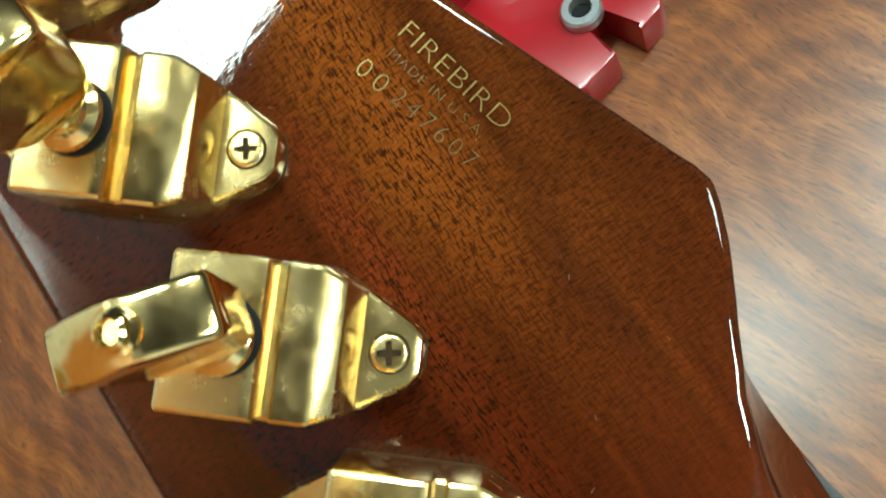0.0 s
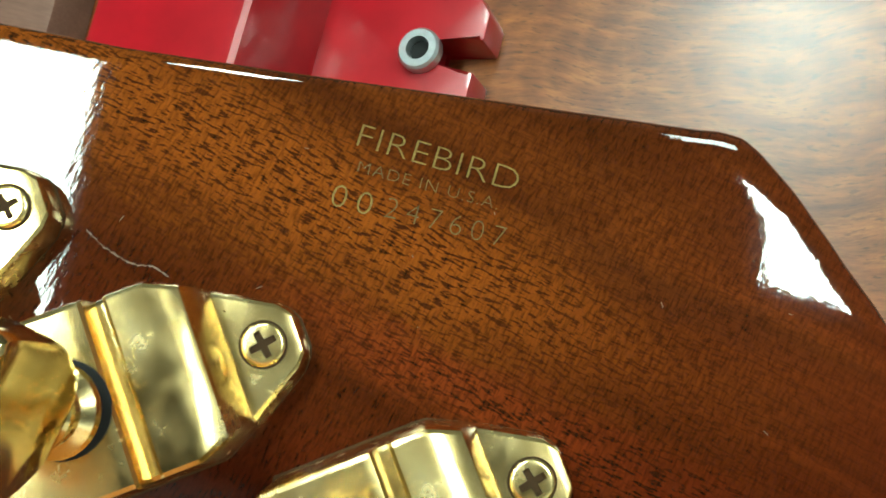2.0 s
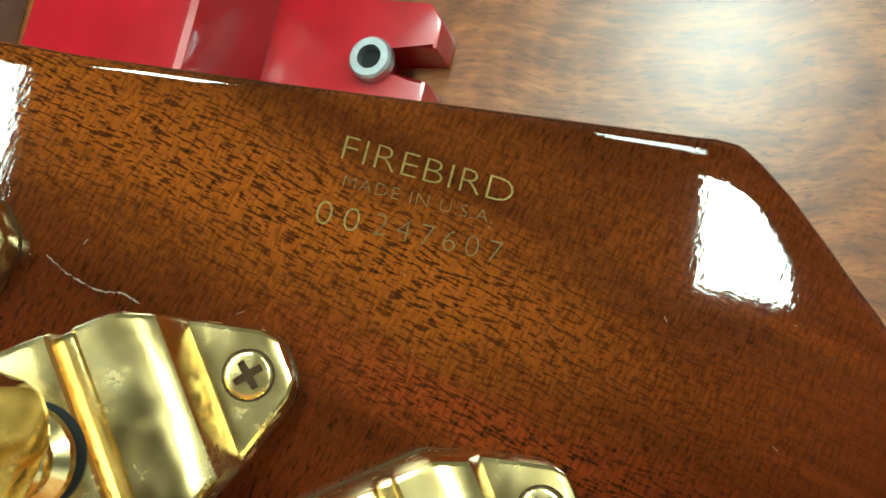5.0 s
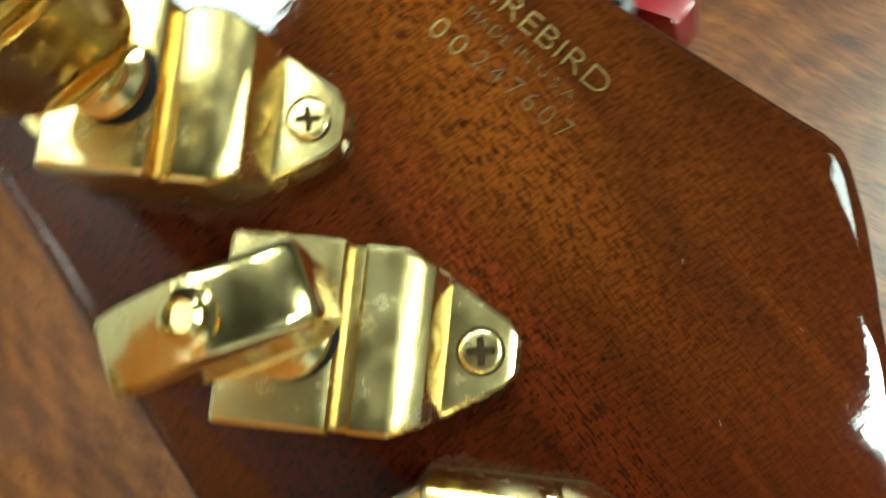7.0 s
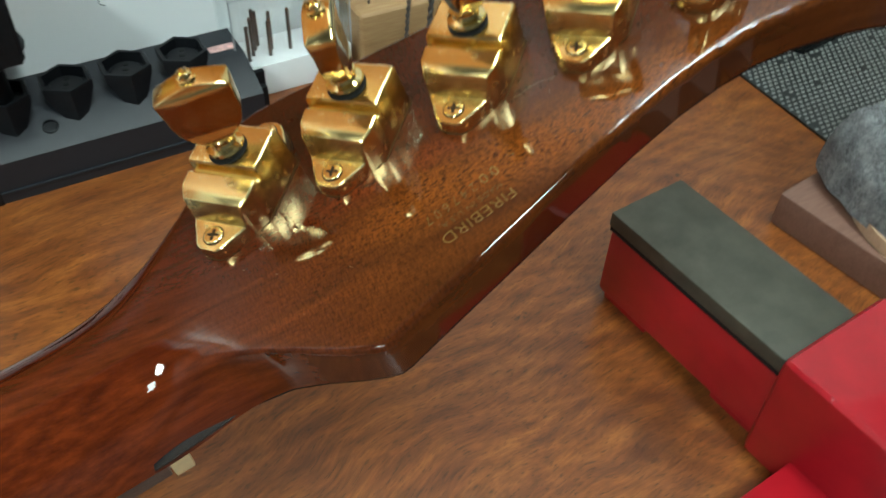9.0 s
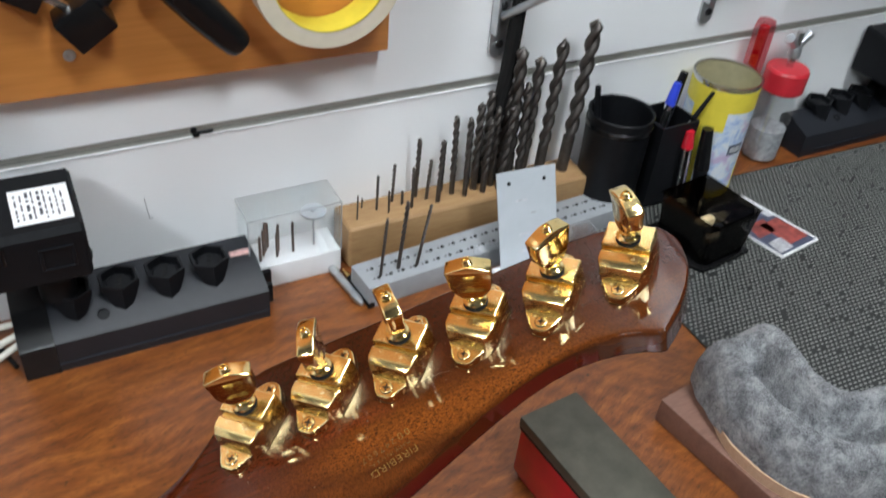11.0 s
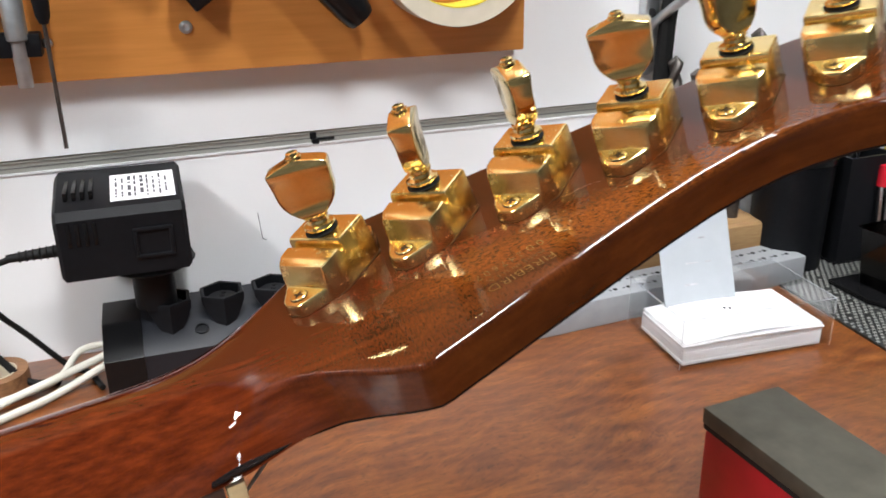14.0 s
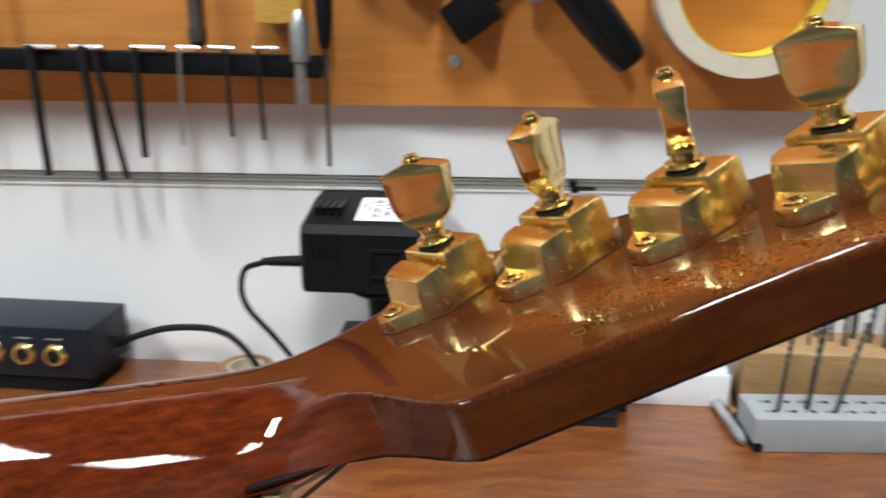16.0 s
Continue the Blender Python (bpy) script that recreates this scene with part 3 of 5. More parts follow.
LEAN = [(-0.046, 0.0165), (-0.029, 0.0155), (-0.0166, 0.0112), (-0.010, 0.0080), (-0.003, 0.0055), (0.0045, 0.0032), (0.012, 0.0016), (0.0195, 0.0006), (0.027, 0.0)]      # of the side wall next to the neck
INSET = [(-0.044, 0.0), (-0.034, 0.0010), (-0.022, 0.0050), (-0.010, 0.0074), (-0.003, 0.0063), (0.0045, 0.0038), (0.012, 0.0020), (0.0195, 0.0008), (0.027, 0.0)]
EDGE_R = 0.0019
SWELL = 0.0030
VEE = 1.55
NUT_U = -0.037
NECK_DIR = Vector((-0.985, -0.125, -0.135)).normalized()
NECK_SIDE = Vector((0, 0, 1)).cross(-NECK_DIR).normalized()
NECK_UP = (-NECK_DIR).cross(NECK_SIDE).normalized()
NECK_ROLL = radians(10)                                     # the neck leans a little towards the bench front
NECK_SIDE, NECK_UP = NECK_SIDE * math.cos(NECK_ROLL) + NECK_UP * math.sin(NECK_ROLL), NECK_UP * math.cos(NECK_ROLL) - NECK_SIDE * math.sin(NECK_ROLL)


def head_point(u, v, w):
    return O + U * u + V * v + W * w


NUT_C = head_point(NUT_U, -0.0185, -HEAD_T)


def back_edge(j, m, half, edge, depth, rc, roll, fall):
    """Point j of m on half a section: side wall, rounded edge, gentle roll-over, flat back."""
    phi = math.atan(2 * fall / roll)
    d0 = rc * (1 - math.sin(phi))
    zc = depth - fall * ((roll - d0) / roll) ** 2 - rc * math.cos(phi)
    if j <= 4:
        return half + (edge - half) * j / 4, zc * j / 4
    if j <= 9:
        t = (j - 4) / 5 * (math.pi / 2 - phi)
        return edge - rc + rc * math.cos(t), zc + rc * math.sin(t)
    if j <= 15:
        d = d0 + (roll - d0) * (j - 9) / 6
        return edge - d, depth - fall * ((roll - d) / roll) ** 2
    return (edge - roll) * (1 - (j - 15) / (m - 15)), depth


def vee(q, h):
    """The near flank of the neck is flatter than an ellipse, the far one round."""
    return (q, h) if q >= 0 else (-abs(q) ** VEE, h ** VEE)


def guitar():
    g = thing("electric_guitar", "glossy mahogany electric guitar lying face down, headstock raised", "guitar", pose(0, 0, 0))
    # neck and headstock in one sweep
    n = 44
    us = sorted(set([round(-0.036 + 0.0012 * i, 5) for i in range(int(0.2364 / 0.0012) + 1)] + [0.1990, 0.1996, 0.2000, 0.2003, 0.20045]
                    + [0.0264, 0.0273, 0.0278, 0.0282, 0.0286, 0.0291, 0.1730, 0.1738, 0.1746]))
    rings = []
    for s in [0.62, 0.5, 0.4, 0.3, 0.24, 0.19, 0.16, 0.14] + [0.124 - 0.006 * i for i in range(12)] + [0.0540 - 0.0015 * i for i in range(36)]:
        half = 0.0215 + 0.006 * s / 0.6
        c = NUT_C + NECK_DIR * s
        swell = SWELL * (1 - smooth(0.0, 0.075, s))     # the near flank thickens towards the headstock
        depth = 0.0160 + 0.004 * s / 0.6
        ring = []
        for k in range(n):
            a = math.pi * k / (n - 1)
            q, h = vee(math.cos(a), math.sin(a))
            ring.append(c + NECK_SIDE * (q * half - swell * h * smooth(0.0, 0.8, -q)) + NECK_UP * (depth * h))
        rings.append(ring)
    for u in us:
        lo, hi = lerp_table(LOW, u) - 0.0009, lerp_table(HIGH, u) + 0.0006
        b = smooth(-0.046, -0.008, u)
        depth = 0.0160 * (1 - b) + HEAD_T * b
        depth -= 0.0028 * smooth(0.1950, 0.2006, u) ** 2
        mid, half = (lo + hi) / 2, (hi - lo) / 2
        tilt = smooth(-0.038, -0.006, u)
        up = (NECK_UP * (1 - tilt) + W * tilt).normalized()
        side = (NECK_SIDE * (1 - tilt) + V * tilt).normalized()
        c = head_point(u, mid, -HEAD_T)
        ring = []
        ins = lerp_table(INSET, u)
        tight = smooth(0.022, 0.036, u)
        lean = lerp_table(LEAN, u)
        rc = EDGE_R * (0.75 + 0.15 * tight) + 0.0055 * (1 - smooth(-0.036, -0.002, u))
        wide = smooth(0.002, 0.018, u) * (1 - smooth(0.030, 0.060, u))                    # the back rolls over further next to the corner
        roll, fall = 0.0036 + 0.0030 * wide + 0.006 * (1 - smooth(-0.036, -0.002, u)), 0.00012 + 0.00020 * wide
        for k in range(n):
            a = math.pi * k / (n - 1)
            q, h = vee(math.cos(a), math.sin(a))
            neck = (q * half + ins * h * smooth(0.45, 0.98, -q) - SWELL * (1 - smooth(-0.036, -0.004, u)) * h * smooth(0.0, 0.8, -q), depth * h)
            j = k if k < n // 2 else n - 1 - k               # from the edge to the middle of the back
            sgn = 1 if k < n // 2 else -1
            flat = back_edge(j, n // 2, half, half if sgn > 0 else half - lean, depth, rc, roll, fall)
            ring.append(c + side * (neck[0] * (1 - b) + sgn * flat[0] * b) + up * (neck[1] * (1 - b) + flat[1] * b))
        rings.append(ring)
    # ease the volute: neck and headstock flow into one another
    start = len(rings) - len(us) - 24
    stop = len(rings) - len(us) + 30
    for _ in range(90):
        soft_rings = [[p.copy() for p in r] for r in rings[start:stop]]
        for i in range(start + 1, stop - 1):
            f = 0.5 * smooth(0, 10, min(i - start, stop - 1 - i))
            for k in range(n):
                soft_rings[i - start][k] = rings[i][k] * (1 - f) + (rings[i - 1][k] + rings[i + 1][k]) * (f / 2)
        rings[start:stop] = soft_rings
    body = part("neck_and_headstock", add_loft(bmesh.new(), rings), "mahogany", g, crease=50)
    # dark facing on the front of the headstock
    bm = bmesh.new()
    outline = [(u, lerp_table(LOW, u) - 0.0009) for u in us if u > NUT_U + 0.002] + [(u, lerp_table(HIGH, u) + 0.0006) for u in reversed(us) if u > NUT_U + 0.002]
    add_loft(bm, [[head_point(u, v, -HEAD_T - 0.0008) for u, v in outline], [head_point(u, v, -HEAD_T - 0.0001) for u, v in outline]])
    part("headstock_facing", bm, "black_gloss", g, "black facing on the front")
    # fingerboard with binding, nut
    bm, bb, nb = bmesh.new(), bmesh.new(), bmesh.new()
    for target, h0, h1, near, far in ((bm, -0.0062, -0.0001, -1.0, 1.0), (bb, -0.0040, 0.0006, 1.002, 1.035)):
        rr = []
        for s, half in ((0.0004, 0.0214), (0.62, 0.0274)):
            c = NUT_C + NECK_DIR * s
            rr.append([c + NECK_SIDE * half * far + NECK_UP * h0, c + NECK_SIDE * half * far + NECK_UP * h1, c + NECK_SIDE * half * near + NECK_UP * h1, c + NECK_SIDE * half * near + NECK_UP * h0])
        add_loft(target, rr)
    part("fingerboard", bm, "rosewood", g, "dark rosewood fingerboard")
    part("binding", bb, "cream", g, "cream edge binding")
    m = Matrix.Translation(NUT_C) @ Matrix([(-NECK_DIR[k], NECK_SIDE[k], NECK_UP[k], 0) for k in range(3)] + [(0, 0, 0, 1)])
    part("nut", add_box(nb, (0.0002, -0.0217, -0.0085), (0.0052, 0.0217, -0.0004), 0.0006, m), "bone", g, "pale bone nut")
    # strings from the fingerboard over the nut to the posts under the headstock
    for i in range(6):
        f = (i - 2.5) / 2.5
        a = NUT_C + NECK_DIR * 0.6 + NECK_SIDE * (f * 0.021) - NECK_UP * 0.0110
        b = NUT_C - NECK_DIR * 0.004 + NECK_SIDE * (f * 0.0180) - NECK_UP * 0.0088
        tu = 0.0125 + 0.0331 * i
        c = head_point(tu, 0.0165 - 0.003, -HEAD_T - 0.006)
        s = add_rod(bmesh.new(), a, b, 0.0006 - 0.00006 * i, seg=6)
        add_rod(s, b, c, 0.0006 - 0.00006 * i, seg=6)
        part("string", s, "wire", g)
        part("post", rod(head_point(tu, 0.0165, -HEAD_T - 0.012), head_point(tu, 0.0165, -HEAD_T), 0.003), "gold", g, "gold string post")
    # stamped marks on the back of the headstock
    def stamp(text, start, end, height, mat, thin, spread=1.0):
        cu = bpy.data.curves.new("stamp", "FONT")
        cu.body, cu.size, cu.extrude, cu.space_character, cu.offset = text, 0.005, 0.00005, spread, -thin
        cu.resolution_u = 3
        tmp = bpy.data.objects.new("tmp", cu)
        me = bpy.data.meshes.new_from_object(tmp)
        bpy.data.objects.remove(tmp)
        xs = [p.co.x for p in me.vertices]
        ys = [p.co.y for p in me.vertices]
        along = Vector(end) - Vector(start)
        me.transform(Matrix.Diagonal((along.length / (max(xs) - min(xs)), height / (max(ys) - min(ys)), 1, 1)) @ Matrix.Translation((-min(xs), -min(ys), 0)))
        me.materials.append(MAT[mat])
        ob = new("stamped_lettering", me)
        ob.parent = g
        ob.matrix_local = FACE @ pose(start[0], start[1], 0.00010, 0, 0, math.degrees(math.atan2(along.y, along.x)))
        return ob
    # scratch and specks in the lacquer
    rnd = random.Random(21)
    bm = bmesh.new()
    path = [(0.0915, -0.0004), (0.0890, 0.0003), (0.0868, 0.0006), (0.0844, 0.0005), (0.0824, -0.0003), (0.0798, 0.0000)]
    last = None
    for (u0, v0), (u1, v1) in zip(path, path[1:]):
        for k in range(8):
            x, y = u0 + (u1 - u0) * k / 8, v0 + (v1 - v0) * k / 8 + rnd.uniform(-0.00010, 0.00010)
            w = rnd.uniform(0.00001, 0.00013)
            pair = [bm.verts.new(head_point(x, y + d, 0.00004)) for d in (-w, w)]
            if last:
                bm.faces.new((last[0], last[1], pair[1], pair[0]))
            last = pair
    part("scratch", bm, "scuff", g, "pale scratch in the lacquer")
    bm = bmesh.new()
    for _ in range(46):
        u0, v0 = rnd.uniform(-0.005, 0.19), rnd.uniform(-0.036, 0.030)
        if not lerp_table(LOW, u0) + 0.004 < v0 < lerp_table(HIGH, u0) - 0.004:
            continue
        a, l, w = rnd.uniform(0, 6.3), rnd.uniform(0.00010, 0.00045), rnd.uniform(0.00003, 0.00007)
        d, e = Vector((math.cos(a), math.sin(a))) * l, Vector((-math.sin(a), math.cos(a))) * w
        bm.faces.new([bm.verts.new(head_point(u0 + s.x, v0 + s.y, 0.00004)) for s in (-d - e, d - e, d + e, -d + e)])
    part("dust_speck", bm, "scuff", g)["kind"] = "stuff"
    stamp("FIREBIRD", (0.0682, -0.0242), (0.0487, -0.0280), 0.0027, "gilt", 0.00012)
    stamp("MADE IN U.S.A.", (0.0666, -0.0214), (0.0497, -0.0250), 0.00135, "gilt_faint", 0.00012, 1.1)
    stamp("00", (0.0676, -0.0163), (0.0628, -0.0173), 0.0027, "gilt", 0.00010, 1.4)
    stamp("247607", (0.0612, -0.0180), (0.0470, -0.0212), 0.0025, "gilt_faint", 0.00012, 1.4)
    return g


guitar()


# ---------------------------------------------------------------- tuners
def screw_mesh(r=0.0025, dome=0.00035, wide=0.00038, arm=0.00158, deep=0.00028):
    """A screw head with a sunk cross."""
    bm = bmesh.new()
    seg = 24
    rows = []
    for rr, z in ((r, -0.0006), (r, dome * 0.35), (r * 0.95, dome * 0.72), (r * 0.86, dome * 0.94), (r * 0.74, dome)):
        rows.append([bm.verts.new((rr * math.cos(2 * math.pi * (k - 1) / seg), rr * math.sin(2 * math.pi * (k - 1) / seg), z)) for k in range(seg)])
    for a, b in zip(rows, rows[1:]):
        for k in range(seg):
            bm.faces.new((a[k], a[(k + 1) % seg], b[(k + 1) % seg], b[k]))
    c = []
    for q in range(4):
        for x, y in ((arm, -wide), (arm, wide), (wide * 1.15, wide * 1.15)):
            ca, sa = ((1, 0), (0, 1), (-1, 0), (0, -1))[q]
            c.append(bm.verts.new((x * ca - y * sa, x * sa + y * ca, dome)))
    low = [bm.verts.new((v_.co.x * 0.82, v_.co.y * 0.82, dome - deep)) for v_ in c]
    top = rows[-1]
    for k in range(12):
        e = (k + 1) % 12
        bm.faces.new((top[2 * k], top[2 * k + 1], top[2 * e], c[e], c[k]))
        # walls and floor of the cross are coloured dark for its shade
        bm.faces.new((c[k], low[k], low[e], c[e])).material_index = 1
    bm.faces.new(low).material_index = 1
    return bm


def housing_ring(a, hb, c, flare=0.0003, ch=0.0007):
    ch = min(ch, hb * 0.4, c * 0.4)
    return [(a, -hb - flare, 0), (a, -hb, c - ch * 1.1), (a, -hb + ch * 0.35, c - ch * 0.3), (a, -hb + ch, c), (a, hb - ch, c), (a, hb - ch * 0.35, c - ch * 0.3), (a, hb, c - ch * 1.1), (a, hb + flare, 0)]


def tuner():
    t = thing("guitar_tuner", "gold-plated guitar tuner with keystone knob on the headstock", "tuning machine", None, "tuners along the headstock")
    mm = 0.001
    st = [(-4.3, 1.5, 3.2), (-3.9, 2.6, 3.8), (-2.8, 4.0, 4.1), (2.4, 7.1, 4.2), (3.6, 7.75, 4.2), (3.7, 7.8, 4.3), (5.0, 8.4, 10.0), (5.3, 8.5, 10.6), (5.7, 8.7, 10.8),
          (8.3, 9.9, 11.5), (9.0, 10.0, 11.6), (12.3, 10.0, 11.9), (12.7, 10.0, 11.6), (12.9, 10.0, 10.4), (14.0, 10.0, 10.4), (14.3, 10.0, 13.2), (14.6, 10.0, 13.7), (15.1, 10.0, 13.8), (16.0, 10.0, 13.9), (26.0, 10.0, 13.9), (26.5, 9.8, 13.5), (26.8, 9.6, 12.6)]
    part("housing", add_loft(bmesh.new(), [housing_ring(a * mm, b * mm, c * mm) for a, b, c in st]), "gold", t, crease=24)
    st = [(26.0, 9.2, 3.6), (28.2, 7.6, 3.6), (33.0, 4.6, 3.6), (34.8, 3.0, 3.5), (35.6, 1.4, 3.0)]
    part("rear_ear", add_loft(bmesh.new(), [housing_ring(a * mm, b * mm, c * mm) for a, b, c in st]), "gold", t, crease=24)
    # thin dark strip along the joint, contact shade drawn as a part
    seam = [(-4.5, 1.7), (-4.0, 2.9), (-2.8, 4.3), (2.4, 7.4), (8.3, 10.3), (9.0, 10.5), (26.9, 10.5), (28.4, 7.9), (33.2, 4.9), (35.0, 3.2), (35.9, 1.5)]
    part("base_seam", add_loft(bmesh.new(), [[(a * mm, -b * mm, -0.0001), (a * mm, -b * mm, 0.00025), (a * mm, b * mm, 0.00025), (a * mm, b * mm, -0.0001)] for a, b in seam]), "gold_deep", t, "dark seam under the housing with contact shade drawn in")
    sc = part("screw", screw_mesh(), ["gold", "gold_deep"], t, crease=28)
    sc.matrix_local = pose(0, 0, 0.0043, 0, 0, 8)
    # flat dark rings draw the shaded gap round each screw
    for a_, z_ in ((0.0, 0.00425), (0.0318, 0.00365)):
        part("screw_seat", lathe([(0.00245, 0), (0.00245, 0.00006), (0.00272, 0.00006), (0.00272, 0)], 28, Matrix.Translation((a_, 0, z_)), False), "gold_deep", t, "dark ring drawing the shaded gap round the screw")
    s2 = new("screw", sc.data)
    s2.parent, s2.matrix_local = t, pose(0.0318, 0, 0.0037, 0, 0, 55)
    knob = part("knob", bmesh_knob(), "gold_bright", t, "gold keystone knob", crease=28)
    part("washer", lathe([(0.0049, 0.0), (0.0050, 0.0001), (0.0050, 0.0003), (0.0047, 0.0004), (0.0030, 0.0004)], 32, Matrix.Translation((0.0190, 0, 0.0139))), "rubber", t, "black rubber washer")
    part("collar", lathe([(0.0045, 0.0002), (0.0048, 0.0009), (0.0046, 0.0016), (0.0034, 0.0022), (0.0031, 0.0030), (0.0036, 0.0036), (0.0036, 0.0044), (0.0028, 0.0050)], 28), "gold_bright", knob)
    part("button", lathe([(0.0024, 0.0), (0.0024, 0.0006), (0.0019, 0.0008), (0.0018, 0.0016), (0.0013, 0.0019), (0.0011, 0.0012), (0.0002, 0.0012)], 20, Matrix.Translation((0, 0, 0.0222))), "gold_bright", knob)
    return t


def bmesh_knob():
    mm = 0.001
    st = [(3.6, 2.6, 2.6), (4.6, 3.4, 3.2), (5.6, 4.6, 3.4), (7.2, 6.4, 3.2), (9.0, 7.7, 3.0), (11.5, 8.5, 2.95), (14.5, 8.7, 2.95), (17.5, 9.0, 3.3), (19.3, 9.1, 3.55), (19.8, 8.95, 3.5), (20.2, 8.5, 3.4),
          (21.2, 5.2, 3.35), (21.9, 2.6, 3.3), (22.2, 0.8, 3.2)]
    rings = []
    for z, hw, ht in st:
        ch = min(0.9, hw * 0.35)
        q = [(hw, ht - ch), (hw - ch * 0.3, ht - ch * 0.3), (hw - ch, ht), (-hw + ch, ht), (-hw + ch * 0.3, ht - ch * 0.3), (-hw, ht - ch), (-hw, -ht + ch), (-hw + ch * 0.3, -ht + ch * 0.3), (-hw + ch, -ht), (hw - ch, -ht), (hw - ch * 0.3, -ht + ch * 0.3), (hw, -ht + ch)]
        rings.append([(x * mm, y * mm, z * mm) for x, y in q])
    return add_loft(bmesh.new(), rings)


AXIS = math.degrees(math.atan2(0.748, 0.663))
SCREWS = [(0.0000, 0.0000), (0.0325, 0.0010), (0.0657, 0.0015), (0.0990, 0.0013), (0.1322, 0.0008), (0.1655, 0.0002)]
KNOB_TURN = [-8, -105, -87, -24, 22, -92]                    # the wide way of each knob, from the headstock's length
first = tuner()
tuners = [first] + [copy_thing(first, Matrix()) for _ in SCREWS[1:]]
for t_, (su, sv), turn in zip(tuners, SCREWS, KNOB_TURN):
    t_.matrix_world = FACE @ pose(su, sv, 0, 0, 0, AXIS)
    for ch in t_.children:
        if ch.name.startswith("knob"):
            ch.matrix_local = pose(0.0190, 0, 0.0146, 0, 6, 0) @ pose(0, 0, 0, 0, 0, turn - AXIS)

# ---------------------------------------------------------------- bench: vise
def turned(x, y, z=0.0, turn=0.0):
    return pose(x, y, z, 0, 0, turn)


def vise():
    t = thing("drill_vise", "red cast-iron drill press vise with grey steel jaw on the bench", "vise", turned(0.1727, 0.0474, 0, 6.5))
    # local: x across the jaw, -y along it towards the bench front
    bm = bmesh.new()
    add_box(bm, (0.001, -0.095, 0.006), (0.0385, -0.001, 0.0425), 0.002)
    add_box(bm, (0.004, -0.030, 0.0), (0.036, -0.003, 0.008), 0.001)
    add_box(bm, (0.004, -0.095, 0.0), (0.036, -0.070, 0.008), 0.001)
    part("jaw_body", bm, "red", t)
    part("jaw_gasket", box((0.0005, -0.0945, 0.0426), (0.0395, -0.0005, 0.0452), 0.0005), "rubber", t, "dark line under the jaw plate")
    part("jaw_plate", box((0, -0.094, 0.0453), (0.0412, 0, 0.0530), 0.0008), "steel", t, "grey ground steel jaw plate")
    bm = bmesh.new()
    add_box(bm, (-0.004, -0.160, 0.0), (0.056, -0.0945, 0.0575), 0.004, None, 3)
    part("head_block", bm, "red", t)
    foot = [(0.002, -0.114), (-0.057, -0.114), (-0.062, -0.118), (-0.062, -0.1342), (-0.044, -0.1342), (-0.044, -0.1447), (-0.063, -0.1447), (-0.063, -0.154), (-0.058, -0.160), (0.002, -0.160)]
    part("slotted_foot", prism(foot[::-1], 0.0, 0.016, 0.0015), "red", t)
    bo = part("bolt", lathe([(0.0065, 0.0), (0.0072, 0.0006), (0.0072, 0.0040), (0.0064, 0.0050), (0.0040, 0.0050), (0.0038, 0.0012), (0.0005, 0.0010)], 28), "zinc", t, "grey zinc hollow bolt head")
    bo.matrix_local = pose(-0.0430, -0.1384, 0.0155)
    # black disc paints the dark inside of the bore
    part("bore", lathe([(0.0039, 0.0), (0.0039, 0.0016), (0.0004, 0.0016)], 20), "rubber", bo, "bore of the bolt, its shade drawn as a black disc")
    return t


vise()


# neck cradles under felt
def glide(pts, n):
    """Evenly spaced points of a smooth line through a few plan points."""
    P = [Vector(p) for p in pts]
    P = [2 * P[0] - P[1]] + P + [2 * P[-1] - P[-2]]
    out = []
    for i in range(n + 1):
        f = i / n * (len(P) - 3)
        k = min(int(f), len(P) - 4)
        s = f - k
        p0, p1, p2, p3 = P[k:k + 4]
        out.append(0.5 * (2 * p1 + (p2 - p0) * s + (2 * p0 - 5 * p1 + 4 * p2 - p3) * s * s + (3 * p1 - p0 - 3 * p2 + p3) * s ** 3))
    return out


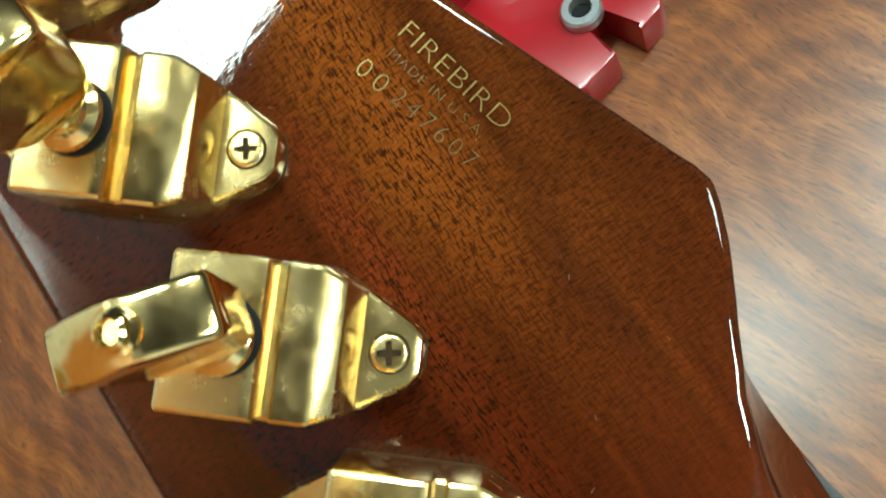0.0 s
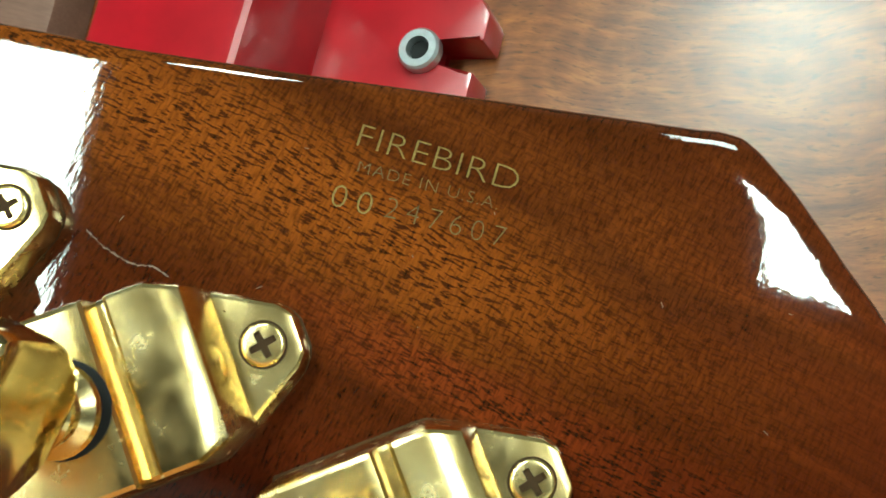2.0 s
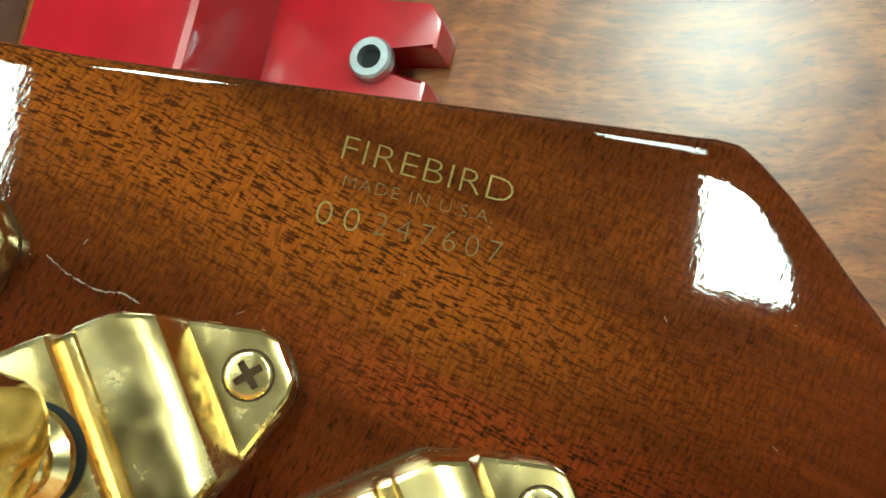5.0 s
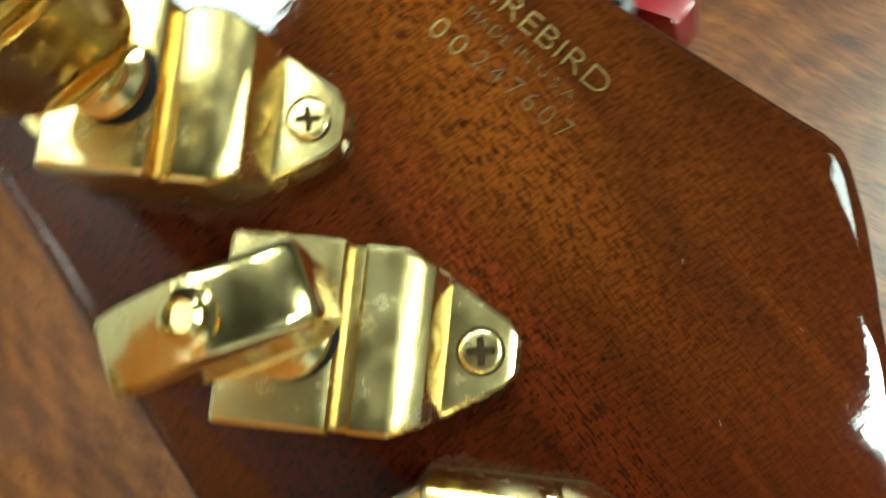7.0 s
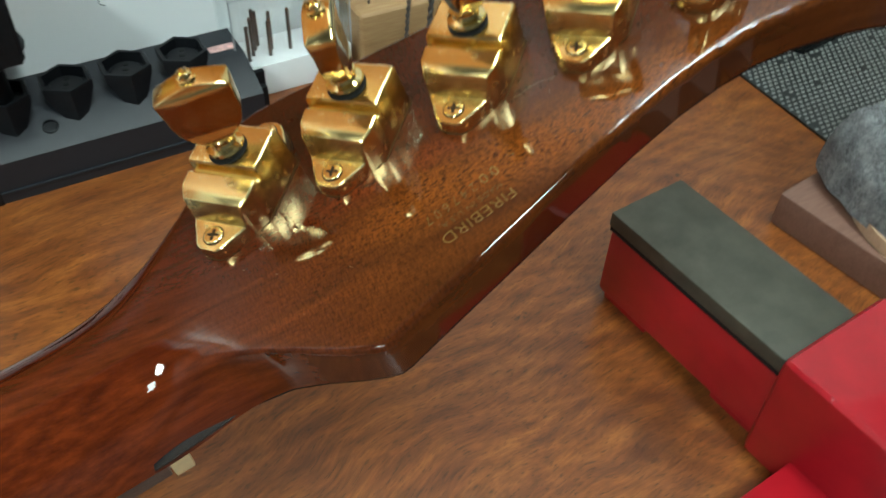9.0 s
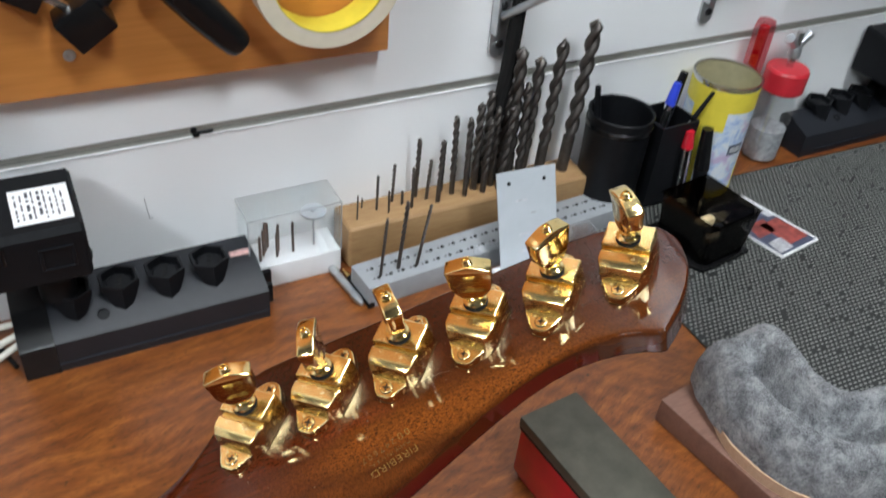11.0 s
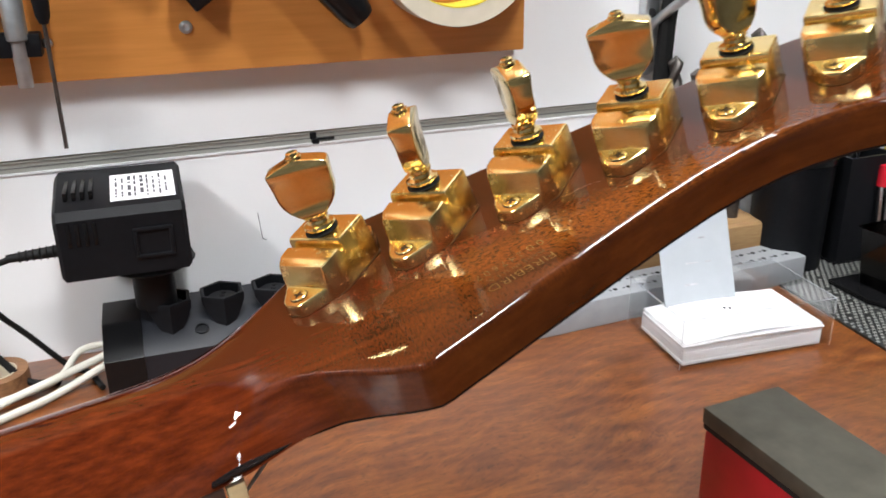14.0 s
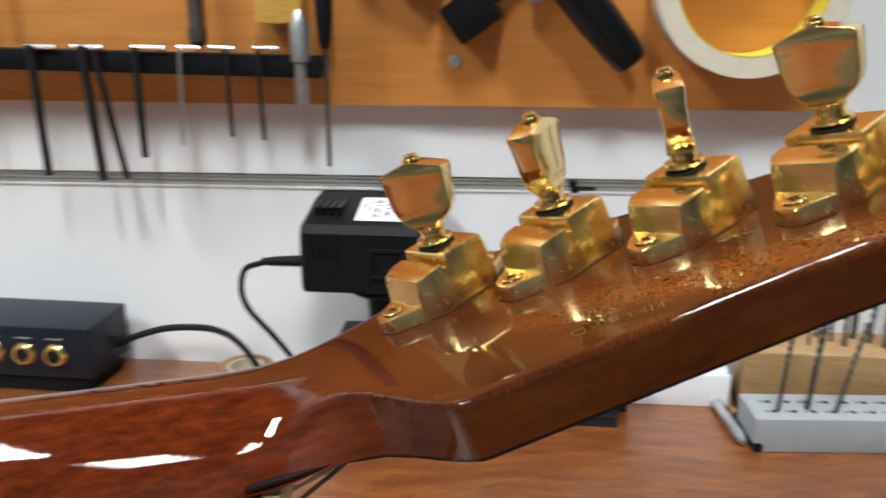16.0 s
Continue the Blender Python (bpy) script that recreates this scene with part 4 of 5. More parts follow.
def felt_saddle(t, axis, half, valley, near, far, low, seed, closed=False):
    """A padded trough along a plan line, its rims at heights near and far."""
    bm = bmesh.new()
    rings = []
    na, nb = 110, 96
    line = glide(axis, na)
    length = sum((b - a).length for a, b in zip(line, line[1:]))
    run = 0.0
    for i in range(na + 1):
        d = (line[min(i + 1, na)] - line[max(i - 1, 0)]).normalized()
        side = Vector((-d.y, d.x))
        run += (line[i] - line[i - 1]).length if i else 0.0
        e = min(run, length - run)
        sc = math.sqrt(max(0.0, 1 - (1 - min(1.0, e / (half * 0.8))) ** 2))
        lift = (1 - smooth(half * 0.5, half * 1.5, e)) if closed else 0.0
        ring = []
        for k in range(nb + 1):
            q = -1 + 2 * k / nb
            rim = near if q < 0 else far
            dip = valley + (min(near, far) - valley) * lift
            z = dip + (rim - dip) * math.sin(min(1.0, abs(q) / 0.50) * math.pi / 2) ** 1.6
            if abs(q) > 0.50:
                z = low + (rim - low) * math.sqrt(max(0.0, 1 - ((abs(q) - 0.50) / 0.50) ** 2.3))
            z = low + (z - low) * (0.10 + 0.90 * sc)
            b = half * q * (0.30 + 0.70 * sc)
            p = Vector((line[i].x + side.x * b, line[i].y + side.y * b, z))
            g = min(1.0, (z - low) / 0.01)
            p.z += (noise.noise(p * 55 + Vector((seed, 0, 0))) * 0.0020 + noise.noise(p * 260) * 0.0011 + noise.noise(p * 900) * 0.0007) * g
            p.x += noise.noise(p * 80 + Vector((9, 9, seed))) * 0.0018
            p.y += noise.noise(p * 300 + Vector((5, 9, seed))) * 0.0008
            ring.append(p)
        rings.append(ring)
    add_loft(bm, rings, cap=False, closed=False)
    edge = [e for e in bm.edges if len(e.link_faces) == 1]
    r = bmesh.ops.extrude_edge_only(bm, edges=edge)
    for v_ in r["geom"]:
        if isinstance(v_, bmesh.types.BMVert):
            v_.co.z -= 0.004
    part("felt_cover", bm, "felt", t, "fluffy grey felt padding", crease=80)
    # loose fibres standing off the felt
    rnd = random.Random(seed)
    fz = bmesh.new()
    for _ in range(3200):
        i, k = rnd.randrange(2, na - 2), rnd.randrange(6, nb - 5)
        p = rings[i][k]
        d = Vector((rnd.uniform(-1, 1), rnd.uniform(-1, 1), rnd.uniform(0.1, 0.9))).normalized()
        l = rnd.uniform(0.0010, 0.0028)
        s = d.orthogonal().normalized() * 0.00010
        fz.faces.new([fz.verts.new(p - s - d * 0.0005), fz.verts.new(p + s - d * 0.0005), fz.verts.new(p + d * l)])
    ob = part("felt_fibre", fz, "felt", t)
    ob["kind"] = "stuff"


t = thing("neck_cradle", "brown wooden neck cradle with grey felt padding on the bench", "neck rest", pose(0, 0, 0))
part("base_board", box((0, -0.26, 0), (0.0700, 0, 0.0195), 0.0015, turned(0.2845, 0.0500, 0, 9.5)), "cradle", t)
AXIS_LINE = [(0.3360, 0.0600), (0.3325, 0.0320), (0.3275, 0.0060), (0.3295, -0.0170), (0.3390, -0.0325), (0.3560, -0.0415), (0.3760, -0.0440), (0.4000, -0.0410)]
bm = bmesh.new()
line = glide(AXIS_LINE, 60)
near_edge, far_edge = [], []
for k, p in enumerate(line):
    d = (line[min(k + 1, 60)] - line[max(k - 1, 0)]).normalized()
    w_ = 0.0308 * (0.35 + 0.65 * math.sqrt(min(1.0, max(0, k - 7) / 12)))
    near_edge.append((p.x + d.y * w_, p.y - d.x * w_))
    far_edge.append((p.x - d.y * w_ * 0.9, p.y + d.x * w_ * 0.9))
part("saddle_board", prism((near_edge[7:] + far_edge[:6:-1])[::-1], 0.0196, 0.0275, 0.0012), "ply", t, "pale curved wooden saddle board")
felt_saddle(t, [Vector(p) for p in AXIS_LINE], 0.0295, 0.0400, 0.0640, 0.0720, 0.0280, 3, True)

t = thing("neck_cradle", "wooden neck cradle with grey felt padding under the guitar neck", "neck rest", pose(0, 0, 0))
part("base_board", box((-0.23, -0.09, 0), (-0.090, 0.050, 0.0195), 0.0015), "cradle", t)
felt_saddle(t, [Vector((-0.240, -0.010)), Vector((-0.150, -0.010)), Vector((-0.064, -0.010))], 0.078, 0.075, 0.082, 0.082, 0.0195, 8)


# woven mat
def woven_mat():
    x0, x1, y0, y1 = 0.361, 1.15, -0.22, 0.268
    t = thing("bench_mat", "dark grey woven rubber mat lying on the bench", "mat", pose(0, 0, 0))
    part("sheet", box((x0, y0, 0), (x1, y1, 0.0018), 0.0004), "mat", t)
    # raised pips in a much paler grey than the sheet
    verts, faces = [], []
    px, py = 0.0044, 0.0035
    rnd = random.Random(5)
    for i in range(int((0.85 - x0) / px)):
        for j in range(int((y1 - y0) / py)):
            if rnd.random() < 0.03:
                continue
            cx, cy = x0 + 0.002 + px * (i + 0.5 * (j % 2)) + rnd.uniform(-0.00015, 0.00015), y0 + 0.0016 + py * j + rnd.uniform(-0.0001, 0.0001)
            b = len(verts)
            hx, hy, z0, z1 = rnd.uniform(0.0012, 0.0016), rnd.uniform(0.0007, 0.0009), 0.0015, 0.0027
            verts += [(cx - hx, cy - hy, z0), (cx + hx, cy - hy, z0), (cx + hx, cy + hy, z0), (cx - hx, cy + hy, z0),
                      (cx - hx * .5, cy - hy * .5, z1), (cx + hx * .5, cy - hy * .5, z1), (cx + hx * .5, cy + hy * .5, z1), (cx - hx * .5, cy + hy * .5, z1)]
            faces += [(b + 4, b + 5, b + 6, b + 7)] + [(b + k, b + (k + 1) % 4, b + 4 + (k + 1) % 4, b + 4 + k) for k in range(4)]
    me = bpy.data.meshes.new("weave")
    me.from_pydata(verts, [], faces)
    me.materials.append(MAT["weave"])
    ob = new("weave", me)
    ob.parent = t
    ob["kind"] = "stuff"


woven_mat()


# ---------------------------------------------------------------- power strips and adapters
def hex_ring(r, z, cx, cy, turn=0.0):
    return [(cx + r * math.cos(math.pi / 3 * k + turn), cy + r * math.sin(math.pi / 3 * k + turn), z) for k in range(6)]


def socket(parent, x, y, z0, z1, r=0.0140):
    """A hexagonal cup that runs out to a point on the sloping front, with a round boss and three holes."""
    a = math.pi / 6
    rings = [hex_ring(r * 0.22, z0 - 0.0085, x, y - 0.0128, a), hex_ring(r * 0.62, z0 - 0.0020, x, y - 0.0062, a), hex_ring(r * 0.97, z0 + 0.0062, x, y, a), hex_ring(r, z1 - 0.0008, x, y, a), hex_ring(r * 0.97, z1, x, y, a),
             hex_ring(r * 0.83, z1, x, y, a), hex_ring(r * 0.80, z1 - 0.0060, x, y, a)]
    s = part("socket", add_loft(bmesh.new(), rings), "black", parent, "hexagonal black socket")
    part("boss", lathe([(r * 0.60, 0), (r * 0.60, 0.0016), (r * 0.55, 0.0022), (0.0008, 0.0022)], 24, pose(x, y, z1 - 0.0060)), "black", s)
    for dx in (-0.0045, 0.0, 0.0045):
        part("hole", lathe([(0.0017, 0), (0.0017, 0.0003), (0.0009, 0.0004)], 12, pose(x + dx * 0.3, y + dx, z1 - 0.0038)), "rubber", s)


def power_strip(label, m, length, depth, hole=True, capped=True):
    t = thing("power_strip", label, "power strip", m)
    prof = [(0, 0), (0, 0.0235), (0.0015, 0.0250), (0.024, 0.0340), (0.027, 0.0345), (depth - 0.004, 0.0345), (depth, 0.031), (depth, 0)]
    part("body", add_loft(bmesh.new(), [[(x, y, z) for y, z in prof] for x in (0.0, length)]), "strip", t)
    if capped:
        prof2 = [(-0.0008, 0), (-0.0008, 0.0238), (0.0008, 0.0256), (0.0235, 0.0347), (0.027, 0.0353), (depth - 0.003, 0.0353), (depth + 0.0008, 0.032), (depth + 0.0008, 0)]
        part("end_cap", add_loft(bmesh.new(), [[(x, y, z) for y, z in prof2] for x in (-0.001, 0.020)]), "black_gloss", t, "glossy black end cap")
    part("lower_rib", box((0.020, -0.0012, 0.0058), (length, 0.0005, 0.0072), 0.0003), "strip", t)
    for i in range(4):
        socket(t, 0.0365 + 0.0300 * i, 0.0265, 0.0345, 0.0455)
    part("pilot_lamp", lathe([(0.0040, 0), (0.0040, 0.0012), (0.0030, 0.0016), (0.0030, 0.0006), (0.0004, 0.0006)], 18, pose(0.0525, 0.0120, 0.0290, 21, 0, 0)), "black", t)
    return t


strip = power_strip("dark grey power strip with hexagonal sockets, bench at the wall", turned(-0.0805, 0.2275, 0, 1.8), 0.160, 0.058)
part("label_tape", box((0.143, 0.032, 0.0346), (0.157, 0.038, 0.0349)), "pink", strip, "worn red and white sticker")
bm = bmesh.new()
add_box(bm, (0.160, 0.010, 0.004), (0.166, 0.014, 0.020), 0.0008)
add_box(bm, (0.160, 0.022, 0.004), (0.169, 0.026, 0.022), 0.0008)
part("mounting_clip", bm, "black", strip, "small black clip at the end")
power_strip("black power strip with hexagonal sockets beside the glass jar", turned(0.6260, 0.2740, 0, 1.8), 0.185, 0.036, capped=False)


def adapter(label, m, with_label=True):
    t = thing("plug_adapter", label, "power adapter", m)
    # local: x 0..0.066, y 0..0.052, z 0..0.045
    rings = []
    for x, ins in ((0.0, 0.002), (0.002, 0.0), (0.064, 0.0), (0.066, 0.002)):
        rings.append([(x, ins, ins), (x, ins, 0.033 - ins), (x, 0.003 + ins, 0.0375 - ins), (x, 0.040, 0.0450 - ins), (x, 0.052 - ins, 0.0450 - ins), (x, 0.052 - ins, ins)])
    part("case", add_loft(bmesh.new(), rings), "black", t, crease=20)
    for i in range(4):
        part("vent", box((0.006 + 0.0042 * i, -0.0006, 0.0190), (0.0080 + 0.0042 * i, 0.0004, 0.0315), 0.0003), "black_gloss", t)
        part("vent", box((0.006 + 0.0042 * i, 0.012, 0.0400), (0.0080 + 0.0042 * i, 0.036, 0.0446), 0.0003), "black_gloss", t)
    fr = bmesh.new()
    for lo, hi in (((0.038, -0.0012, 0.0085), (0.058, 0.0005, 0.0105)), ((0.038, -0.0012, 0.0235), (0.058, 0.0005, 0.0255)), ((0.038, -0.0012, 0.0105), (0.040, 0.0005, 0.0235)), ((0.056, -0.0012, 0.0105), (0.058, 0.0005, 0.0235))):
        add_box(fr, lo, hi, 0.0004)
    part("moulded_frame", fr, "black", t)
    neck = bmesh.new()
    add_lathe(neck, [(0.023, 0.0), (0.0245, -0.003), (0.022, -0.005), (0.0115, -0.008), (0.0115, -0.030)], 24, pose(0.044, 0.026, 0.0))
    part("plug", neck, "black", t)
    if with_label:
        q = pose(0.029, 0.008, 0.0388, math.degrees(math.atan2(0.0075, 0.037)), 0, 0)
        lab = part("rating_label", box((0, 0, 0), (0.033, 0.029, 0.0003), 0, q), "paper", t, "white rating label with tiny print")
        rnd = random.Random(4)
        for r in range(9):
            y = 0.0025 + rnd.uniform(0, 0.004)
            tall = 0.0018 if r in (2, 4) else 0.0011
            while y < 0.024:
                l = rnd.uniform(0.0015, 0.0065)
                part("print_bar", box((0.0025 + 0.0032 * r, y, 0.0003), (0.0025 + 0.0032 * r + tall, min(y + l, 0.0265), 0.00036), 0, q), "ink", lab)
                y += l + rnd.uniform(0.0006, 0.0022)
    return t


adapter("black plug-in power adapter with white label in the power strip", turned(-0.0945, 0.2290, 0.0725, 1.5))
adapter("black plug-in power adapter in the far power strip", turned(0.7080, 0.2640, 0.0660, 1.5), False)

# cables
t = thing("adapter_cable", "black cable hanging from the power adapter", "cable", pose(0, 0, 0))
part("strain_relief", rod((-0.0945, 0.247, 0.0845), (-0.122, 0.247, 0.0830), 0.0034, 0.0022), "rubber", t)
for k in range(6):
    part("relief_rib", lathe([(0.0028, -0.0006), (0.0040 - 0.00018 * k, 0.0), (0.0028, 0.0006)], 16, pose(-0.0985 - 0.0034 * k, 0.247, 0.0843 - 0.00019 * k, 0, 90, 0), False), "rubber", t)
part("lead", tube([(-0.120, 0.247, 0.0830), (-0.134, 0.249, 0.0760), (-0.136, 0.253, 0.055), (-0.122, 0.262, 0.030), (-0.104, 0.268, 0.0030), (-0.095, 0.262, 0.0022), (-0.086, 0.240, 0.0022)], 0.0017), "rubber", t)
t = thing("mains_cable", "pair of white cables lying on the bench behind the guitar", "cable", pose(0, 0, 0))
part("wire", tube([(-0.0815, 0.250, 0.012), (-0.105, 0.243, 0.0035), (-0.125, 0.228, 0.0030), (-0.165, 0.208, 0.0030), (-0.30, 0.165, 0.003), (-0.42, 0.15, 0.003)], 0.0023), "white_cable", t)
part("wire", tube([(-0.0815, 0.256, 0.015), (-0.104, 0.251, 0.0090), (-0.128, 0.238, 0.0065), (-0.170, 0.217, 0.0030), (-0.30, 0.175, 0.003), (-0.42, 0.16, 0.003)], 0.0023), "white_cable", t)
part("wire", tube([(-0.0815, 0.264, 0.018), (-0.098, 0.264, 0.0150), (-0.110, 0.254, 0.0050), (-0.130, 0.244, 0.0030), (-0.18, 0.222, 0.003)], 0.0021), "white_cable", t)

# ---------------------------------------------------------------- audio unit
t = thing("audio_interface", "small black audio unit with gold jacks on the bench", "audio unit", turned(-0.375, 0.232, 0, 0))
part("case", box((0, 0, 0.0100), (0.151, 0.046, 0.0420), 0.002), "amp", t)
part("base_unit", box((0.004, 0.002, 0.0), (0.146, 0.044, 0.0099), 0.002), "black", t)
for i in range(5):
    j = part("jack", lathe([(0.0072, 0.0), (0.0072, 0.0012), (0.0060, 0.0030), (0.0045, 0.0030), (0.0040, 0.0012), (0.0004, 0.0012)], 24, pose(0.129 - 0.0195 * i, 0.0002, 0.0250, 90)), "brass", t, "gold ringed jack")
    # black disc stands in for the shade inside the jack
    part("bore", lathe([(0.0036, 0.0), (0.0036, 0.0026), (0.0004, 0.0026)], 16, pose(0.129 - 0.0195 * i, 0.0002, 0.0250, 90)), "rubber", j)
    part("panel_print", box((0.124 - 0.0195 * i, -0.0003, 0.0345), (0.134 - 0.0195 * i, 0.0003, 0.0353)), "grey_plastic", t)
t = thing("audio_cable", "black cable arching from the audio unit", "cable", pose(0, 0, 0))
part("lead", tube([(-0.2230, 0.262, 0.0210), (-0.208, 0.266, 0.0265), (-0.190, 0.270, 0.0300), (-0.163, 0.270, 0.0300), (-0.145, 0.266, 0.0220), (-0.128, 0.262, 0.0022), (-0.11, 0.255, 0.0022)], 0.0021), "rubber", t)
part("plug", rod((-0.2260, 0.262, 0.0205), (-0.218, 0.264, 0.0230), 0.0034), "black", t)
t = thing("small_tape_roll", "small roll of brown tape lying beside the power strip", "tape roll", pose(-0.1437, 0.2660, 0))
part("tape", lathe([(0.0110, 0), (0.0170, 0), (0.0170, 0.0090), (0.0110, 0.0090)], 40, None, False), "worn_wood", t)
part("core", lathe([(0.0109, 0), (0.0109, 0.0092), (0.0100, 0.0092), (0.0100, 0)], 32, None, False), "tape", t)


# ---------------------------------------------------------------- drills
def add_drill(bm, r, length, shank=0.35, turns=None, seg=14):
    """A twist drill standing on its shank, point up."""
    sh = length * shank
    add_lathe(bm, [(r * 0.92, 0), (r * 0.92, sh)], seg)
    n = max(16, int((length - sh) / (r * 0.45)))
    tw = (length - sh) / (r * 6.6) * 2 * math.pi
    rings = []
    for i in range(n + 1):
        f = i / n
        z = sh + (length - sh) * f
        tip = 1.0 if z < length - r * 0.8 else max(0.15, (length - z) / (r * 0.8))
        ring = []
        for k in range(16):
            a = 2 * math.pi * k / 16
            rr = r * 1.12 * (0.46 + 0.54 * abs(math.cos(a)) ** 1.3) * tip
            b = a + tw * f
            ring.append((rr * math.cos(b), rr * math.sin(b), z))
        rings.append(ring)
    return add_loft(bm, rings)


def drill(x, y, z, r, length, lean=(0, 0), group="", label="", shank=0.35, mat="hss"):
    t = part("drill_bit", add_drill(bmesh.new(), r, length, shank), mat, crease=45)
    t.matrix_world = pose(x, y, z, lean[0], lean[1], random.Random(int(x * 1e5)).uniform(0, 90))
    return tagged(t, label or "dark steel twist drill bit standing in the wooden block", "drill bit", group or "drills in the wooden block")


t = thing("drill_block", "pale wooden block holding drill bits against the wall", "drill stand", turned(0.1500, 0.2625, 0, 1.3))
part("block", box((0, 0, 0), (0.2180, 0.034, 0.0375), 0.004, None, 3), "pine", t)
rnd = random.Random(11)
sizes = [(0.1605, 0.0007, 0.059), (0.1690, 0.0007, 0.047), (0.1790, 0.0011, 0.069), (0.1865, 0.0009, 0.058), (0.1945, 0.0013, 0.072), (0.2005, 0.0012, 0.050), (0.2060, 0.0013, 0.074),
         (0.2145, 0.0019, 0.092), (0.2215, 0.0015, 0.074), (0.2285, 0.0021, 0.094), (0.2370, 0.0018, 0.084), (0.2440, 0.0024, 0.109), (0.2525, 0.0021, 0.092), (0.2600, 0.0026, 0.100),
         (0.2635, 0.0030, 0.115), (0.2690, 0.0027, 0.104), (0.2740, 0.0034, 0.121), (0.2790, 0.0030, 0.110), (0.2840, 0.0034, 0.114), (0.2880, 0.0036, 0.126), (0.2945, 0.0047, 0.157), (0.3015, 0.0038, 0.130), (0.3075, 0.0044, 0.148), (0.3250, 0.0046, 0.160), (0.3490, 0.0054, 0.172)]
for i, (x, r, top) in enumerate(sizes):
    y = (0.2735, 0.2860, 0.2800)[i % 3] + 0.022 * (x - 0.15)
    if r > 0.0040:
        y = 0.2800 + 0.022 * (x - 0.15)
    drill(x, y, 0.0376, r, top - 0.0376, (rnd.uniform(-2, 2), rnd.uniform(-2, 2)), shank=0.24 if top > 0.1 else 0.36)

SM = turned(0.1480, 0.2150, 0, 6.0)
t = thing("drill_gauge_stand", "light grey plastic drill stand with numbered holes", "drill stand", SM)
part("block", box((0, 0, 0), (0.236, 0.030, 0.0190), 0.001), "grey_plastic", t)
for i in range(22):
    for j in range(2):
        x, y = 0.012 + 0.0102 * i, 0.009 + 0.011 * j
        part("hole", lathe([(0.0016, 0.0001), (0.0016, 0.0004), (0.0012, 0.0004)], 10, pose(x, y, 0.0188)), "rubber", t)
        part("print_bar", box((x - 0.0045, y - 0.001, 0.0190), (x - 0.0028, y + 0.001, 0.01906)), "ink", t)
for a, b, r in (((0.014, 0.010), (3, 5), 0.0012), ((0.030, 0.012), (2, 4), 0.0016), ((0.044, 0.009), (3, 17), 0.0013)):
    p = SM @ Vector((a[0], a[1], 0.0192))
    drill(p.x, p.y, p.z, r, 0.050 if r < 0.0015 else 0.060, b, "drills in the grey stand", "thin dark steel drill bit leaning in the grey stand", 0.4)

# burr box
t = thing("burr_box", "clear acrylic box with white base holding thin burrs", "tool box", turned(0.0745, 0.2620, 0, 2.0))
part("base", box((0, 0, 0), (0.070, 0.0300, 0.0200), 0.001), "white_plastic", t, "white plastic base")
def rect(x0, x1, y0, y1, z_):
    return [(x0, y0, z_), (x1, y0, z_), (x1, y1, z_), (x0, y1, z_)]


c = add_loft(bmesh.new(), [rect(0.001, 0.069, 0.001, 0.029, 0.0625), rect(0.001, 0.069, 0.001, 0.029, 0.0201), rect(0, 0.070, 0, 0.030, 0.0201), rect(0, 0.070, 0, 0.030, 0.0635)])
ob = part("cover", c, "acrylic", t, "clear acrylic cover")
ob.visible_shadow = False
for i, (x, y) in enumerate(((0.010, 0.008), (0.014, 0.013), (0.017, 0.018), (0.023, 0.009), (0.026, 0.015), (0.036, 0.011), (0.020, 0.022))):
    b_ = part("burr", rod((x, y, 0.0200), (x, y, 0.042 + 0.002 * (i % 3)), 0.0011, seg=10), "hss", t)
w_ = part("grinding_wheel", lathe([(0.0008, 0.0200), (0.0008, 0.0480), (0.0085, 0.0488), (0.0095, 0.0500), (0.0095, 0.0512), (0.0020, 0.0516), (0.0018, 0.0530), (0.0003, 0.0530)], 28, pose(0.053, 0.013, 0)), "pale_card", t, "small pale grinding wheel on a spindle")
for a_, c_ in (((0, 0, 0.0635), (0.070, 0, 0.0635)), ((0.070, 0, 0.0635), (0.070, 0.030, 0.0635)), ((0, 0, 0.0635), (0, 0.030, 0.0635)), ((0, 0.030, 0.0635), (0.070, 0.030, 0.0635)), ((0, 0, 0.0201), (0, 0, 0.0635)), ((0.070, 0, 0.0201), (0.070, 0, 0.0635))):
    part("cover_edge", rod(a_, c_, 0.00045, seg=6), "grey_plastic", t)

# pen and small file
t = thing("scribing_pen", "silver metal scriber lying on the bench", "scriber", pose(0, 0, 0))
P0, P1 = Vector((0.1355, 0.2750, 0.0034)), Vector((0.1438, 0.2180, 0.0034))
q = (P1 - P0).to_track_quat("Z", "Y").to_matrix().to_4x4()
L = (P1 - P0).length
part("barrel", lathe([(0.0018, 0), (0.0030, 0.004), (0.0032, 0.008), (0.0032, L - 0.018), (0.0026, L - 0.017), (0.0026, L - 0.015), (0.0032, L - 0.014), (0.0032, L - 0.006), (0.0014, L)], 20, Matrix.Translation(P0) @ q), "zinc", t)
t = thing("dark_stylus", "dark slim tool lying beside the scriber", "tool", pose(0, 0, 0))
part("shaft", rod((0.1465, 0.2500, 0.0028), (0.1500, 0.2150, 0.0028), 0.0028), "black", t)
part("tip", rod((0.1450, 0.2610, 0.0026), (0.1465, 0.2500, 0.0028), 0.0009, 0.0026), "brass", t)

